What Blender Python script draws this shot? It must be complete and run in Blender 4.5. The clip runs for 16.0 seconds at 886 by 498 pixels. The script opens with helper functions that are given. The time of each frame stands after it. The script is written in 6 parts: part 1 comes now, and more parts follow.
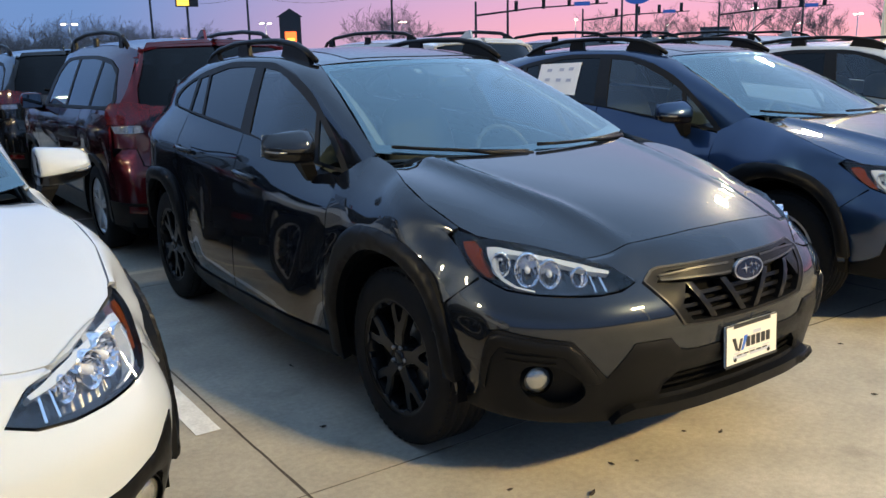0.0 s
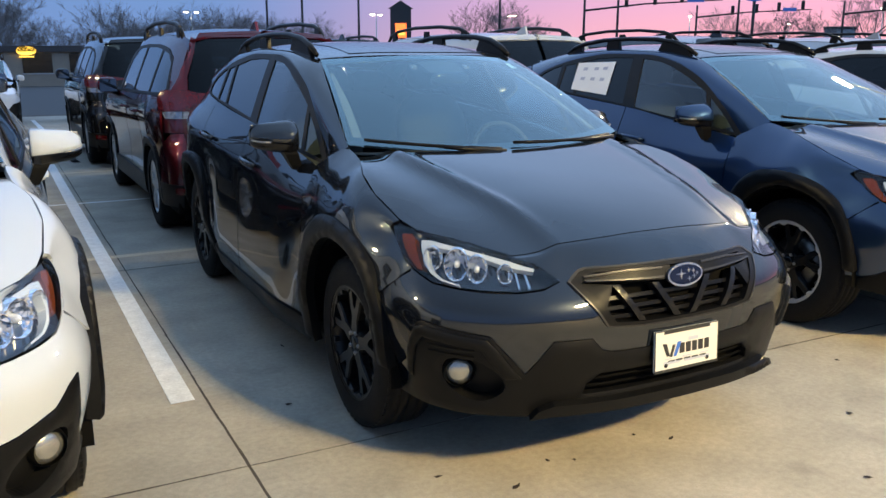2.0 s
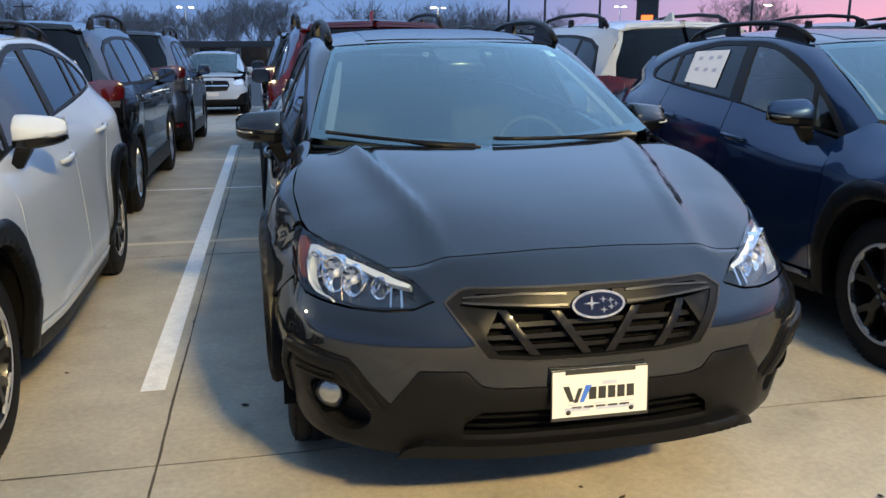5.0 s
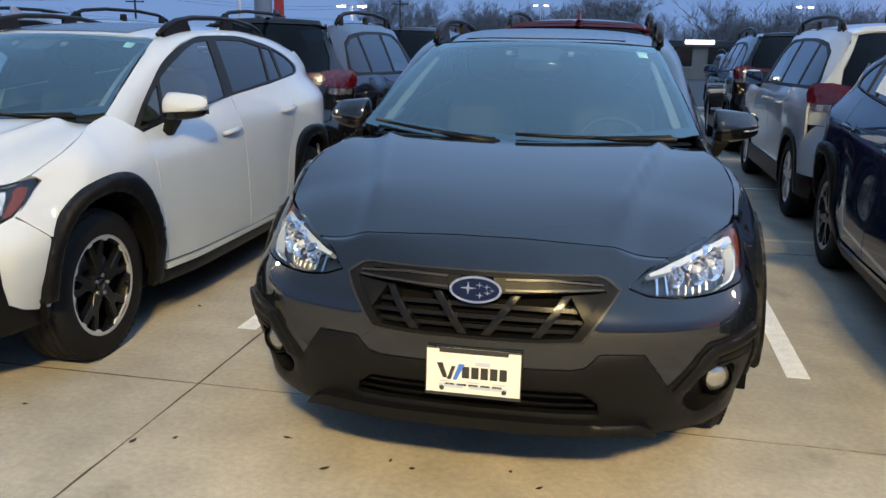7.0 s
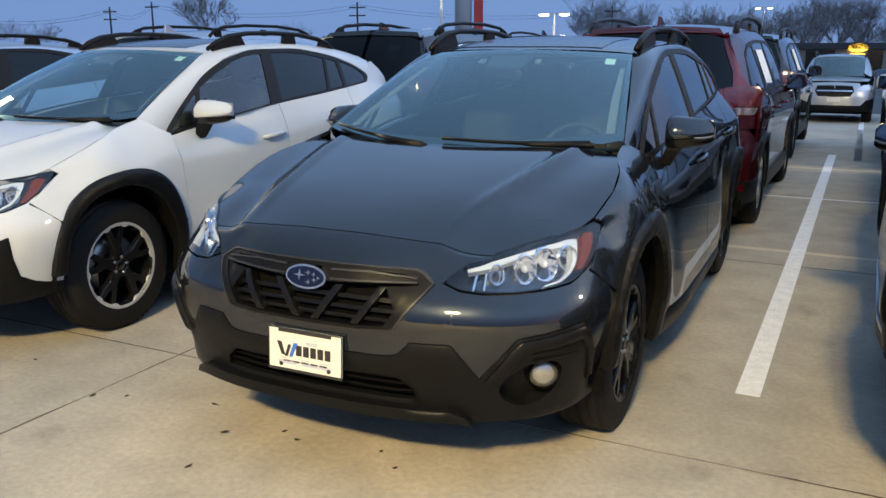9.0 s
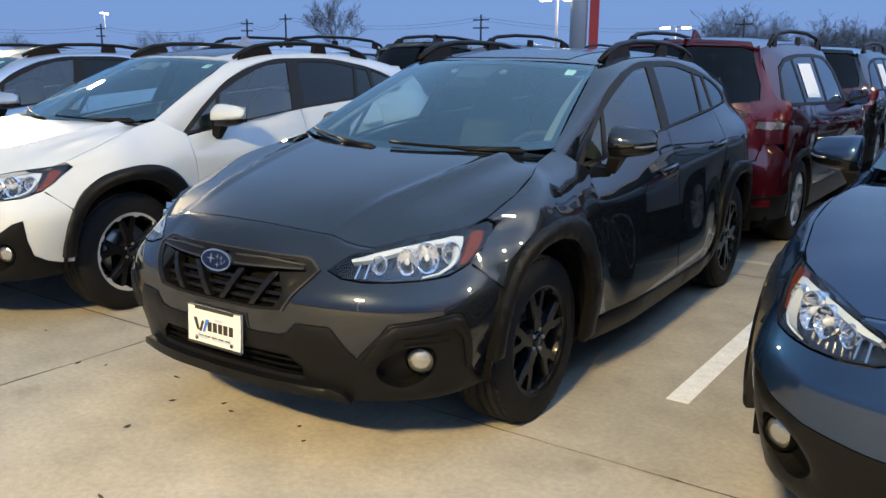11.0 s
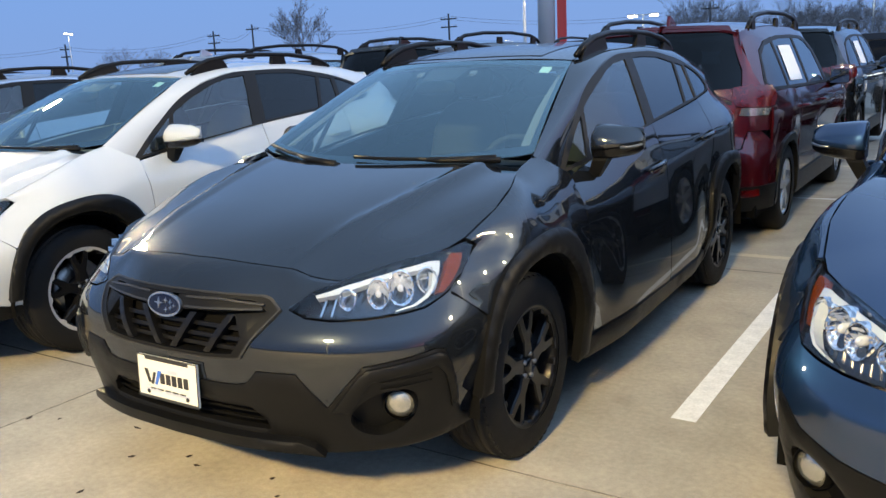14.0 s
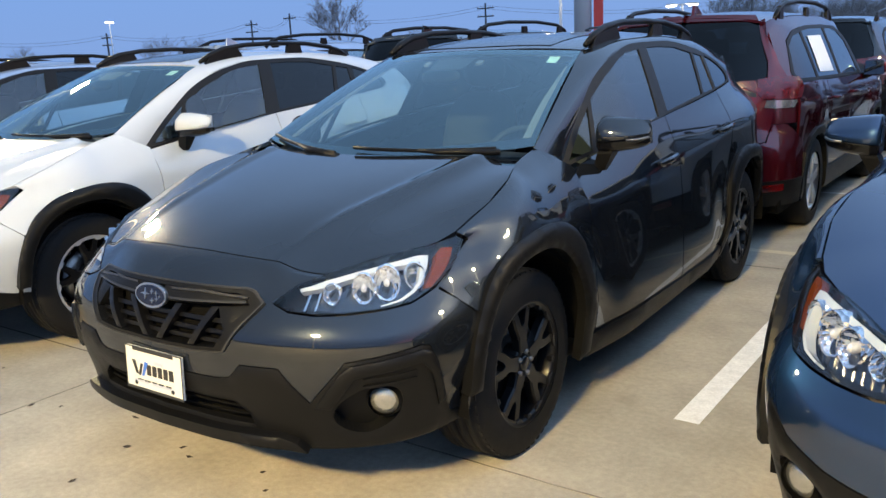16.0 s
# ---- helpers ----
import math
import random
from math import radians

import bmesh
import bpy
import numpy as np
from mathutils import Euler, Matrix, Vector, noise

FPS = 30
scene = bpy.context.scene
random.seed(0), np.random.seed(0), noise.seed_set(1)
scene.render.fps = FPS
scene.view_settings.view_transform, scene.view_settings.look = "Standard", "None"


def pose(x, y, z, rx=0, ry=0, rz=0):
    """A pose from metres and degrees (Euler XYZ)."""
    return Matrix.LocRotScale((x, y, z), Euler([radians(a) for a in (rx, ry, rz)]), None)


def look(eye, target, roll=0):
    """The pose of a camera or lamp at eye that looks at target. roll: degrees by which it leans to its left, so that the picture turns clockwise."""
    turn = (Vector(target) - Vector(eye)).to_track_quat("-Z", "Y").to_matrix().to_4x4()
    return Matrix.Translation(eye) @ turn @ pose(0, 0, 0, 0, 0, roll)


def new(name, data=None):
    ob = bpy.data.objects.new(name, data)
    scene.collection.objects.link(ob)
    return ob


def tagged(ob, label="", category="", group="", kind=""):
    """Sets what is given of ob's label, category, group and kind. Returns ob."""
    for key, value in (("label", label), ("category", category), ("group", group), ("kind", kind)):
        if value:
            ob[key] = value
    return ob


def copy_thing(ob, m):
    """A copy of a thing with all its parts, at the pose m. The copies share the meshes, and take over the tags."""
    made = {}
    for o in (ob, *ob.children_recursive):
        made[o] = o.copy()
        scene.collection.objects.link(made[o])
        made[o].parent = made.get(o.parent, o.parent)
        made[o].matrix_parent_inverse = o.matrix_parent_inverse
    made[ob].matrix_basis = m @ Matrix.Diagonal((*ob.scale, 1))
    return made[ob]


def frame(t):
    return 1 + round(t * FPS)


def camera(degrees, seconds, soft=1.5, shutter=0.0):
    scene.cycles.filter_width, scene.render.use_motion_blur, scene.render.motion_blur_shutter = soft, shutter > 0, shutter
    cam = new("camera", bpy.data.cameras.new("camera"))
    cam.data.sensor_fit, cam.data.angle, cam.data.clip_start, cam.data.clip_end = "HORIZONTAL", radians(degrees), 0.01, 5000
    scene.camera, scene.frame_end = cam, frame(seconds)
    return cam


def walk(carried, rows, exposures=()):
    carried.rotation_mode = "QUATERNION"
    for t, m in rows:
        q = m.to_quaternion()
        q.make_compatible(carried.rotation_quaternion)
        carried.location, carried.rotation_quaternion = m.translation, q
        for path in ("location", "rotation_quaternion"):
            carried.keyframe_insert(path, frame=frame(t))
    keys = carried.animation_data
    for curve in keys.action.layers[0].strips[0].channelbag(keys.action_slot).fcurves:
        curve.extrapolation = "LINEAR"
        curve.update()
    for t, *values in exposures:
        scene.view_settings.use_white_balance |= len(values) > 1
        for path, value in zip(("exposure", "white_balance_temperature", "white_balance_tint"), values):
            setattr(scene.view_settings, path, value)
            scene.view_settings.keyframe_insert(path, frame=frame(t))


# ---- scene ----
import collections

cam = camera(55.4, 16.0)
PATH = [
    (0, (-2.463, -2.663, 1.485), (-1.349, -1.062, 1.041), -1.2),
    (0.5, (-2.288, -2.707, 1.492), (-1.224, -1.072, 1.05), -0.6),
    (1, (-2.192, -2.832, 1.497), (-1.183, -1.159, 1.07), -0.0),
    (1.5, (-2.115, -2.978, 1.477), (-1.155, -1.278, 1.044), 1.1),
    (2, (-2.028, -3.038, 1.496), (-1.12, -1.315, 1.04), 0.1),
    (2.5, (-1.817, -3.051, 1.501), (-1.011, -1.285, 1.018), 0.2),
    (3, (-1.638, -3.028, 1.494), (-0.864, -1.256, 0.984), 0.0),
    (3.2, (-1.611, -3.017, 1.502), (-0.838, -1.245, 0.99), -0.4),
    (5.3, (-0.708, -3.118, 1.459), (-0.401, -1.199, 0.985), -0.3),
    (5.5, (-0.604, -3.144, 1.472), (-0.355, -1.221, 0.981), -0.5),
    (6, (-0.252, -3.194, 1.447), (-0.313, -1.249, 0.982), -2.1),
    (6.5, (0.108, -3.267, 1.479), (-0.12, -1.342, 0.987), -0.7),
    (7, (0.397, -3.325, 1.467), (0.006, -1.423, 0.99), 1.0),
    (7.5, (0.682, -3.299, 1.491), (0.177, -1.423, 1.018), -2.4),
    (8, (1.061, -3.184, 1.49), (0.408, -1.35, 1.031), -2.8),
    (8.5, (1.34, -3.183, 1.468), (0.533, -1.408, 1.026), -1.1),
    (9, (1.597, -3.154, 1.484), (0.738, -1.409, 1.021), -0.0),
    (9.2, (1.677, -3.119, 1.485), (0.815, -1.37, 1.041), -1.3),
    (11.3, (2.477, -2.884, 1.477), (1.335, -1.298, 1.048), 0.2),
    (11.5, (2.51, -2.816, 1.485), (1.343, -1.247, 1.067), -0.4),
    (12, (2.54, -2.65, 1.476), (1.29, -1.143, 1.065), -1.3),
    (12.5, (2.426, -2.616, 1.471), (1.207, -1.093, 1.032), -0.8),
    (13, (2.263, -2.675, 1.487), (1.156, -1.069, 1.043), -1.5),
    (13.5, (2.225, -2.694, 1.49), (1.142, -1.073, 1.042), -1.9),
    (14, (2.24, -2.671, 1.49), (1.168, -1.04, 1.052), -2.8),
    (14.5, (2.246, -2.651, 1.486), (1.175, -1.019, 1.05), -3.3),
    (15, (2.261, -2.63, 1.488), (1.177, -1.008, 1.046), -3.3),
    (15.5, (2.287, -2.579, 1.484), (1.18, -0.974, 1.037), -3.2),
    (16, (2.324, -2.534, 1.482), (1.186, -0.954, 1.025), -2.6),
]
EXPOSURES = [(0, -.20), (2.5, -.09), (5.5, -.10), (7, -.16), (8.5, -.06), (9, -.16), (11.5, -.02), (12.5, .01), (14.5, .17), (16, .16)]
walk(cam, [(t, look(eye, target, roll)) for t, eye, target, roll in PATH], EXPOSURES)


# ---- dusk sky and lot lamps ----
world = bpy.data.worlds.new("dusk")
scene.world = world
world.use_nodes = True
wt = world.node_tree
bg = wt.nodes["Background"]
co = wt.nodes.new("ShaderNodeTexCoord")
sep = wt.nodes.new("ShaderNodeSeparateXYZ")
wt.links.new(co.outputs["Generated"], sep.inputs[0])


def world_ramp(source, stops, lo=0.0, hi=1.0):
    r = wt.nodes.new("ShaderNodeValToRGB")
    mr = wt.nodes.new("ShaderNodeMapRange")
    mr.inputs["From Min"].default_value, mr.inputs["From Max"].default_value = lo, hi
    wt.links.new(source, mr.inputs["Value"])
    wt.links.new(mr.outputs["Result"], r.inputs["Fac"])
    while len(r.color_ramp.elements) < len(stops):
        r.color_ramp.elements.new(.5)
    for e, (p, c) in zip(r.color_ramp.elements, stops):
        e.position, e.color = p, (*c, 1)
    return r.outputs["Color"]


# the glow of the sunset lies beyond the blue car, the rest of the sky is evening blue
away = world_ramp(sep.outputs["Z"], [(0, (.175, .285, .55)), (.12, (.155, .295, .61)), (.4, (.34, .56, .97)), (1, (.35, .56, .90))])
glow = world_ramp(sep.outputs["Z"], [(0, (1.1, .48, .50)), (.05, (.92, .45, .62)), (.12, (.52, .47, .76)), (.35, (.40, .53, .80)), (1, (.30, .45, .70))])
dot = wt.nodes.new("ShaderNodeVectorMath")
dot.operation = "DOT_PRODUCT"
dot.inputs[1].default_value = (math.sin(radians(67)), math.cos(radians(67)), 0)
wt.links.new(co.outputs["Generated"], dot.inputs[0])
side_mix = wt.nodes.new("ShaderNodeMapRange")
side_mix.interpolation_type = "SMOOTHSTEP"
side_mix.inputs["From Min"].default_value, side_mix.inputs["From Max"].default_value = .56, .99
wt.links.new(dot.outputs["Value"], side_mix.inputs["Value"])
mx = wt.nodes.new("ShaderNodeMix")
mx.data_type = "RGBA"
wt.links.new(side_mix.outputs["Result"], mx.inputs["Factor"])
wt.links.new(away, mx.inputs["A"])
wt.links.new(glow, mx.inputs["B"])
high, lean, swing = (wt.nodes.new("ShaderNodeMapRange") for _ in range(3))
high.inputs["From Min"].default_value, high.inputs["From Max"].default_value = .14, .42
lean.inputs["From Min"].default_value, lean.inputs["From Max"].default_value = -.75, .75
lean.inputs["To Min"].default_value, lean.inputs["To Max"].default_value = .48, 1.70
wt.links.new(sep.outputs["Z"], high.inputs["Value"])
wt.links.new(dot.outputs["Value"], lean.inputs["Value"])
wt.links.new(high.outputs["Result"], swing.inputs["Value"])
swing.inputs["To Min"].default_value = 1.0
wt.links.new(lean.outputs["Result"], swing.inputs["To Max"])
sky = wt.nodes.new("ShaderNodeVectorMath")
sky.operation = "SCALE"
wt.links.new(mx.outputs["Result"], sky.inputs[0])
wt.links.new(swing.outputs["Result"], sky.inputs["Scale"])
wt.links.new(sky.outputs["Vector"], bg.inputs["Color"])
bg.inputs["Strength"].default_value = 1.2



def lot_light(x, y, z, aim, watts, size=.7, colour=(1.0, .77, .40)):
    """The light of one lamp head on a pole."""
    d = bpy.data.lights.new("lot_light", "AREA")
    d.shape, d.size, d.energy, d.color, d.spread = "DISK", size, watts, colour, radians(160)
    ob = new("lot_light", d)
    ob.matrix_world = look((x, y, z), aim)
    return ob


# twin heads on three poles: one before the cars, one far out on each side
LAMPS = [(2.6, -12.0, 8.2, 2150), (3.5, -12.0, 8.2, 2150), (17.0, 7.6, 8.2, 1150), (17.9, 8.2, 8.2, 1150), (-19.6, 7.6, 8.2, 1150), (-20.5, 8.2, 8.2, 1150)]
for lx, ly, lz, lw in LAMPS:
    lot_light(lx, ly, lz, (lx * .75, ly * .7, 0), lw, colour=(1.0, .75, .34) if ly < 0 else (1.0, .78, .42))


# ---- materials ----
def material(name, colour, rough=.5, metal=0.0, vary=0.0, scale=8.0, bump=0.0, fine=120.0, coat=0.0, per_piece=0.0, emit=None, strength=0.0, spec=.5):
    """A surface with broad and fine variation of colour and roughness, and fine relief."""
    m = bpy.data.materials.new(name)
    m.use_nodes = True
    nt = m.node_tree
    b = nt.nodes["Principled BSDF"]
    b.inputs["Base Color"].default_value = (*colour, 1)
    b.inputs["Roughness"].default_value = rough
    b.inputs["Specular IOR Level"].default_value = spec
    b.inputs["Metallic"].default_value = metal
    b.inputs["Coat Weight"].default_value = coat
    b.inputs["Coat Roughness"].default_value = .03
    if emit:
        b.inputs["Emission Color"].default_value = (*emit, 1)
        b.inputs["Emission Strength"].default_value = strength
    if vary or bump or per_piece:
        co = nt.nodes.new("ShaderNodeTexCoord")
        n1, n2 = nt.nodes.new("ShaderNodeTexNoise"), nt.nodes.new("ShaderNodeTexNoise")
        n1.inputs["Scale"].default_value, n1.inputs["Detail"].default_value = scale, 5
        n2.inputs["Scale"].default_value, n2.inputs["Detail"].default_value = fine, 3
        for n in (n1, n2):
            nt.links.new(co.outputs["Object"], n.inputs["Vector"])
        add = nt.nodes.new("ShaderNodeMath")
        add.operation = "ADD"
        nt.links.new(n1.outputs["Fac"], add.inputs[0])
        nt.links.new(n2.outputs["Fac"], add.inputs[1])
        ramp = nt.nodes.new("ShaderNodeMapRange")
        ramp.inputs["From Min"].default_value, ramp.inputs["From Max"].default_value = .6, 1.4
        ramp.inputs["To Min"].default_value, ramp.inputs["To Max"].default_value = 1 - vary, 1 + vary
        nt.links.new(add.outputs[0], ramp.inputs["Value"])
        last = ramp.outputs["Result"]
        if per_piece:
            info, pr, mul = nt.nodes.new("ShaderNodeObjectInfo"), nt.nodes.new("ShaderNodeMapRange"), nt.nodes.new("ShaderNodeMath")
            pr.inputs["To Min"].default_value, pr.inputs["To Max"].default_value = 1 - per_piece, 1 + per_piece
            mul.operation = "MULTIPLY"
            nt.links.new(info.outputs["Random"], pr.inputs["Value"])
            nt.links.new(pr.outputs["Result"], mul.inputs[0])
            nt.links.new(last, mul.inputs[1])
            last = mul.outputs[0]
        mix = nt.nodes.new("ShaderNodeVectorMath")
        mix.operation = "SCALE"
        mix.inputs[0].default_value = colour
        nt.links.new(last, mix.inputs["Scale"])
        nt.links.new(mix.outputs["Vector"], b.inputs["Base Color"])
        r2 = nt.nodes.new("ShaderNodeMapRange")
        r2.inputs["To Min"].default_value, r2.inputs["To Max"].default_value = rough * .85, min(1, rough * 1.15)
        nt.links.new(n1.outputs["Fac"], r2.inputs["Value"])
        nt.links.new(r2.outputs["Result"], b.inputs["Roughness"])
        if bump:
            bu = nt.nodes.new("ShaderNodeBump")
            bu.inputs["Strength"].default_value, bu.inputs["Distance"].default_value = bump, .002
            nt.links.new(n2.outputs["Fac"], bu.inputs["Height"])
            nt.links.new(bu.outputs["Normal"], b.inputs["Normal"])
    return m


def paint(name, colour, metal=.5, rough=.35, spec=.05):
    """Lacquered car paint with fine flakes."""
    m = material(name, colour, rough, metal, vary=.05, scale=3, fine=900, coat=1.0)
    m.node_tree.nodes["Principled BSDF"].inputs["Coat IOR"].default_value = 1.64
    m.node_tree.nodes["Principled BSDF"].inputs["Specular IOR Level"].default_value = spec
    m.node_tree.nodes["Principled BSDF"].inputs["Specular Tint"].default_value = (.06, .06, .065, 1)
    return m


def pane(name, tint, rough=.0, gloss=.085, sheen=(1, 1, 1)):
    """A thin sheet of glass: clear with a tint, with its mirror gloss."""
    m = bpy.data.materials.new(name)
    m.use_nodes = True
    nt = m.node_tree
    nt.nodes.remove(nt.nodes["Principled BSDF"])
    t, g, x, lw = (nt.nodes.new("ShaderNode" + k) for k in ("BsdfTransparent", "BsdfGlossy", "MixShader", "LayerWeight"))
    t.inputs["Color"].default_value = (*tint, 1)
    g.inputs["Roughness"].default_value = rough
    g.inputs["Color"].default_value = (*sheen, 1)
    lw.inputs["Blend"].default_value = .5
    p5, r = nt.nodes.new("ShaderNodeMath"), nt.nodes.new("ShaderNodeMapRange")
    p5.operation = "POWER"
    p5.inputs[1].default_value = 4.5
    r.inputs["To Min"].default_value, r.inputs["To Max"].default_value = gloss, 1.0
    nt.links.new(lw.outputs["Facing"], p5.inputs[0])
    nt.links.new(p5.outputs[0], r.inputs["Value"])
    nt.links.new(r.outputs["Result"], x.inputs[0])
    nt.links.new(t.outputs[0], x.inputs[1])
    nt.links.new(g.outputs[0], x.inputs[2])
    nt.links.new(x.outputs[0], nt.nodes["Material Output"].inputs["Surface"])
    return m


PAINT_GREY = paint("graphite_paint", (.0150, .0183, .0240), .62, .30)
PAINT_WHITE = paint("pearl_white_paint", (.45, .485, .525), 0, .3)
PAINT_BLUE = paint("blue_paint", (.020, .046, .110), .75, .38)
PAINT_RED = paint("dark_red_paint", (.066, .0058, .0112), .65, .42)
PAINT_STEEL = paint("steel_blue_paint", (.070, .085, .115), .7, .38)
PAINT_BLACK = paint("black_paint", (.006, .007, .009), .2, .25)
PAINT_SILVER = paint("silver_paint", (.42, .44, .47), .7, .35)
PAINT_PALE = paint("pale_blue_paint", (.33, .40, .52), .6, .35)
PLASTIC = material("black_plastic", (.0050, .0051, .0054), .40, vary=.15, scale=20, bump=.15, fine=700, spec=.16)
GLOSSBLACK = material("gloss_black", (.005, .005, .006), .2, coat=.3, spec=.35)
DARKGLOSS = material("dark_slat", (.004, .004, .0045), .35, spec=.2)
RUBBER = material("tyre_rubber", (.0065, .0065, .007), .7, vary=.2, scale=30, bump=.3, fine=300, spec=.22)
# near black: the shade inside and under the cars is in the colour
DARK = material("shaded_recess", (.0030, .0030, .0032), .85, vary=.2, scale=10, spec=.08)
CHROME = material("chrome", (.75, .75, .76), .08, 1.0)
# mirror glass darkened, the dark reflection is put into its colour
DIMMIRROR = material("dim_mirror", (.20, .22, .24), .05, 1.0)
MACHINED = material("machined_alloy", (.62, .62, .63), .28, 1.0)
RIMSILVER = material("silver_rim_lacquer", (.46, .46, .47), .35, .35)
RIMBLACK = material("black_alloy", (.006, .006, .0068), .30, .1, coat=.12, spec=.2)
STEEL = material("brake_steel", (.30, .29, .28), .4, 1.0, vary=.15, scale=40)
AMBER = material("amber_plastic", (.120, .022, .0004), .55, spec=.03, vary=.25, scale=70, bump=.6, fine=180)
REDLENS = material("red_lens", (.060, .0018, .003), .15, coat=.7, vary=.35, scale=30)
CLEARLENS = material("clear_lens", (.72, .74, .78), .12, .35, coat=1.0)
CLEARTAIL = material("clear_tail_lens", (.30, .30, .31), .12, .8, coat=1.0, vary=.6, scale=45)
WHITEBAR = material("white_light_bar", (.42, .47, .54), .2, coat=.6)
SCREEN = pane("windscreen_glass", (.62, .79, .82), .02, .16, (.80, .98, 1.0))
GLASS = pane("side_glass", (.60, .68, .68), .012)
TINTED = pane("tinted_glass", (.022, .025, .028), 0, .028)
COVER = pane("lamp_cover", (.95, .96, .97), 0, .05)
CLOTH = material("grey_cloth", (.040, .040, .043), .9, vary=.2, scale=15, bump=.4, fine=400)
TRIMGREY = material("dashboard_plastic", (.030, .031, .033), .6, vary=.15, scale=12, bump=.3, fine=500)
LINER = material("headliner", (.38, .38, .37), .95, vary=.08)
PLATEWHITE = material("plate_white", (.66, .65, .60), .45)
INK = material("black_ink", (.02, .02, .02), .5)
INKBLUE = material("blue_ink", (.04, .14, .55), .5)
INKGREY = material("grey_ink", (.42, .45, .55), .5)
EMBLEMBLUE = material("emblem_blue", (.006, .010, .036), .25, .5, coat=.6)
SATIN = material("satin_grey_metal", (.040, .040, .040), .36, .5)
PAPER = material("paper", (.80, .81, .82), .7, vary=.03)
GREEN = material("green_paper", (.72, .85, .62), .7)
FACET = material("faceted_reflector", (.82, .83, .86), .10, 1.0)
nt = FACET.node_tree
vo, bu, co2 = nt.nodes.new("ShaderNodeTexVoronoi"), nt.nodes.new("ShaderNodeBump"), nt.nodes.new("ShaderNodeTexCoord")
vo.inputs["Scale"].default_value = 55
bu.inputs["Strength"].default_value, bu.inputs["Distance"].default_value = .9, .006
nt.links.new(co2.outputs["Object"], vo.inputs["Vector"])
nt.links.new(vo.outputs["Distance"], bu.inputs["Height"])
nt.links.new(bu.outputs["Normal"], nt.nodes["Principled BSDF"].inputs["Normal"])


FLUTED = material("fluted_reflector", (.10, .102, .108), .22, 1.0)
nt = FLUTED.node_tree
wv, bu, co2 = nt.nodes.new("ShaderNodeTexWave"), nt.nodes.new("ShaderNodeBump"), nt.nodes.new("ShaderNodeTexCoord")
wv.inputs["Scale"].default_value, wv.inputs["Distortion"].default_value = 14, .5
bu.inputs["Strength"].default_value, bu.inputs["Distance"].default_value = .5, .004
nt.links.new(co2.outputs["Object"], wv.inputs["Vector"])
nt.links.new(wv.outputs["Fac"], bu.inputs["Height"])
nt.links.new(bu.outputs["Normal"], nt.nodes["Principled BSDF"].inputs["Normal"])


def ground_material(name, colour, rough=.85):
    """Concrete with broad stains, fine grain and scattered dark spots, laid out in the world."""
    m = bpy.data.materials.new(name)
    m.use_nodes = True
    nt = m.node_tree
    b = nt.nodes["Principled BSDF"]
    geo = nt.nodes.new("ShaderNodeNewGeometry")
    info = nt.nodes.new("ShaderNodeObjectInfo")
    last = None
    for scale, detail, lo, hi, span in ((.45, 4, .35, .7, .16), (3.2, 6, .3, .7, .14), (38, 4, .3, .7, .10), (170, 2, .2, .8, .12)):
        n, r = nt.nodes.new("ShaderNodeTexNoise"), nt.nodes.new("ShaderNodeMapRange")
        n.inputs["Scale"].default_value, n.inputs["Detail"].default_value = scale, detail
        r.inputs["From Min"].default_value, r.inputs["From Max"].default_value = lo, hi
        r.inputs["To Min"].default_value, r.inputs["To Max"].default_value = 1 - span, 1 + span
        nt.links.new(geo.outputs["Position"], n.inputs["Vector"])
        nt.links.new(n.outputs["Fac"], r.inputs["Value"])
        if last is None:
            last = r.outputs["Result"]
        else:
            mu = nt.nodes.new("ShaderNodeMath")
            mu.operation = "MULTIPLY"
            nt.links.new(last, mu.inputs[0])
            nt.links.new(r.outputs["Result"], mu.inputs[1])
            last = mu.outputs[0]
        if scale == 38:
            bu = nt.nodes.new("ShaderNodeBump")
            bu.inputs["Strength"].default_value, bu.inputs["Distance"].default_value = .35, .003
            nt.links.new(n.outputs["Fac"], bu.inputs["Height"])
            nt.links.new(bu.outputs["Normal"], b.inputs["Normal"])
    spot, sr = nt.nodes.new("ShaderNodeTexNoise"), nt.nodes.new("ShaderNodeMapRange")
    spot.inputs["Scale"].default_value, spot.inputs["Detail"].default_value = 2.3, 8
    sr.inputs["From Min"].default_value, sr.inputs["From Max"].default_value = .62, .74
    sr.inputs["To Min"].default_value, sr.inputs["To Max"].default_value = 1, .72
    nt.links.new(geo.outputs["Position"], spot.inputs["Vector"])
    nt.links.new(spot.outputs["Fac"], sr.inputs["Value"])
    pr = nt.nodes.new("ShaderNodeMapRange")
    pr.inputs["To Min"].default_value, pr.inputs["To Max"].default_value = .97, 1.03
    nt.links.new(info.outputs["Random"], pr.inputs["Value"])
    for other in (sr.outputs["Result"], pr.outputs["Result"]):
        mu = nt.nodes.new("ShaderNodeMath")
        mu.operation = "MULTIPLY"
        nt.links.new(last, mu.inputs[0])
        nt.links.new(other, mu.inputs[1])
        last = mu.outputs[0]
    mix = nt.nodes.new("ShaderNodeVectorMath")
    mix.operation = "SCALE"
    mix.inputs[0].default_value = colour
    nt.links.new(last, mix.inputs["Scale"])
    nt.links.new(mix.outputs["Vector"], b.inputs["Base Color"])
    b.inputs["Roughness"].default_value = rough
    return m

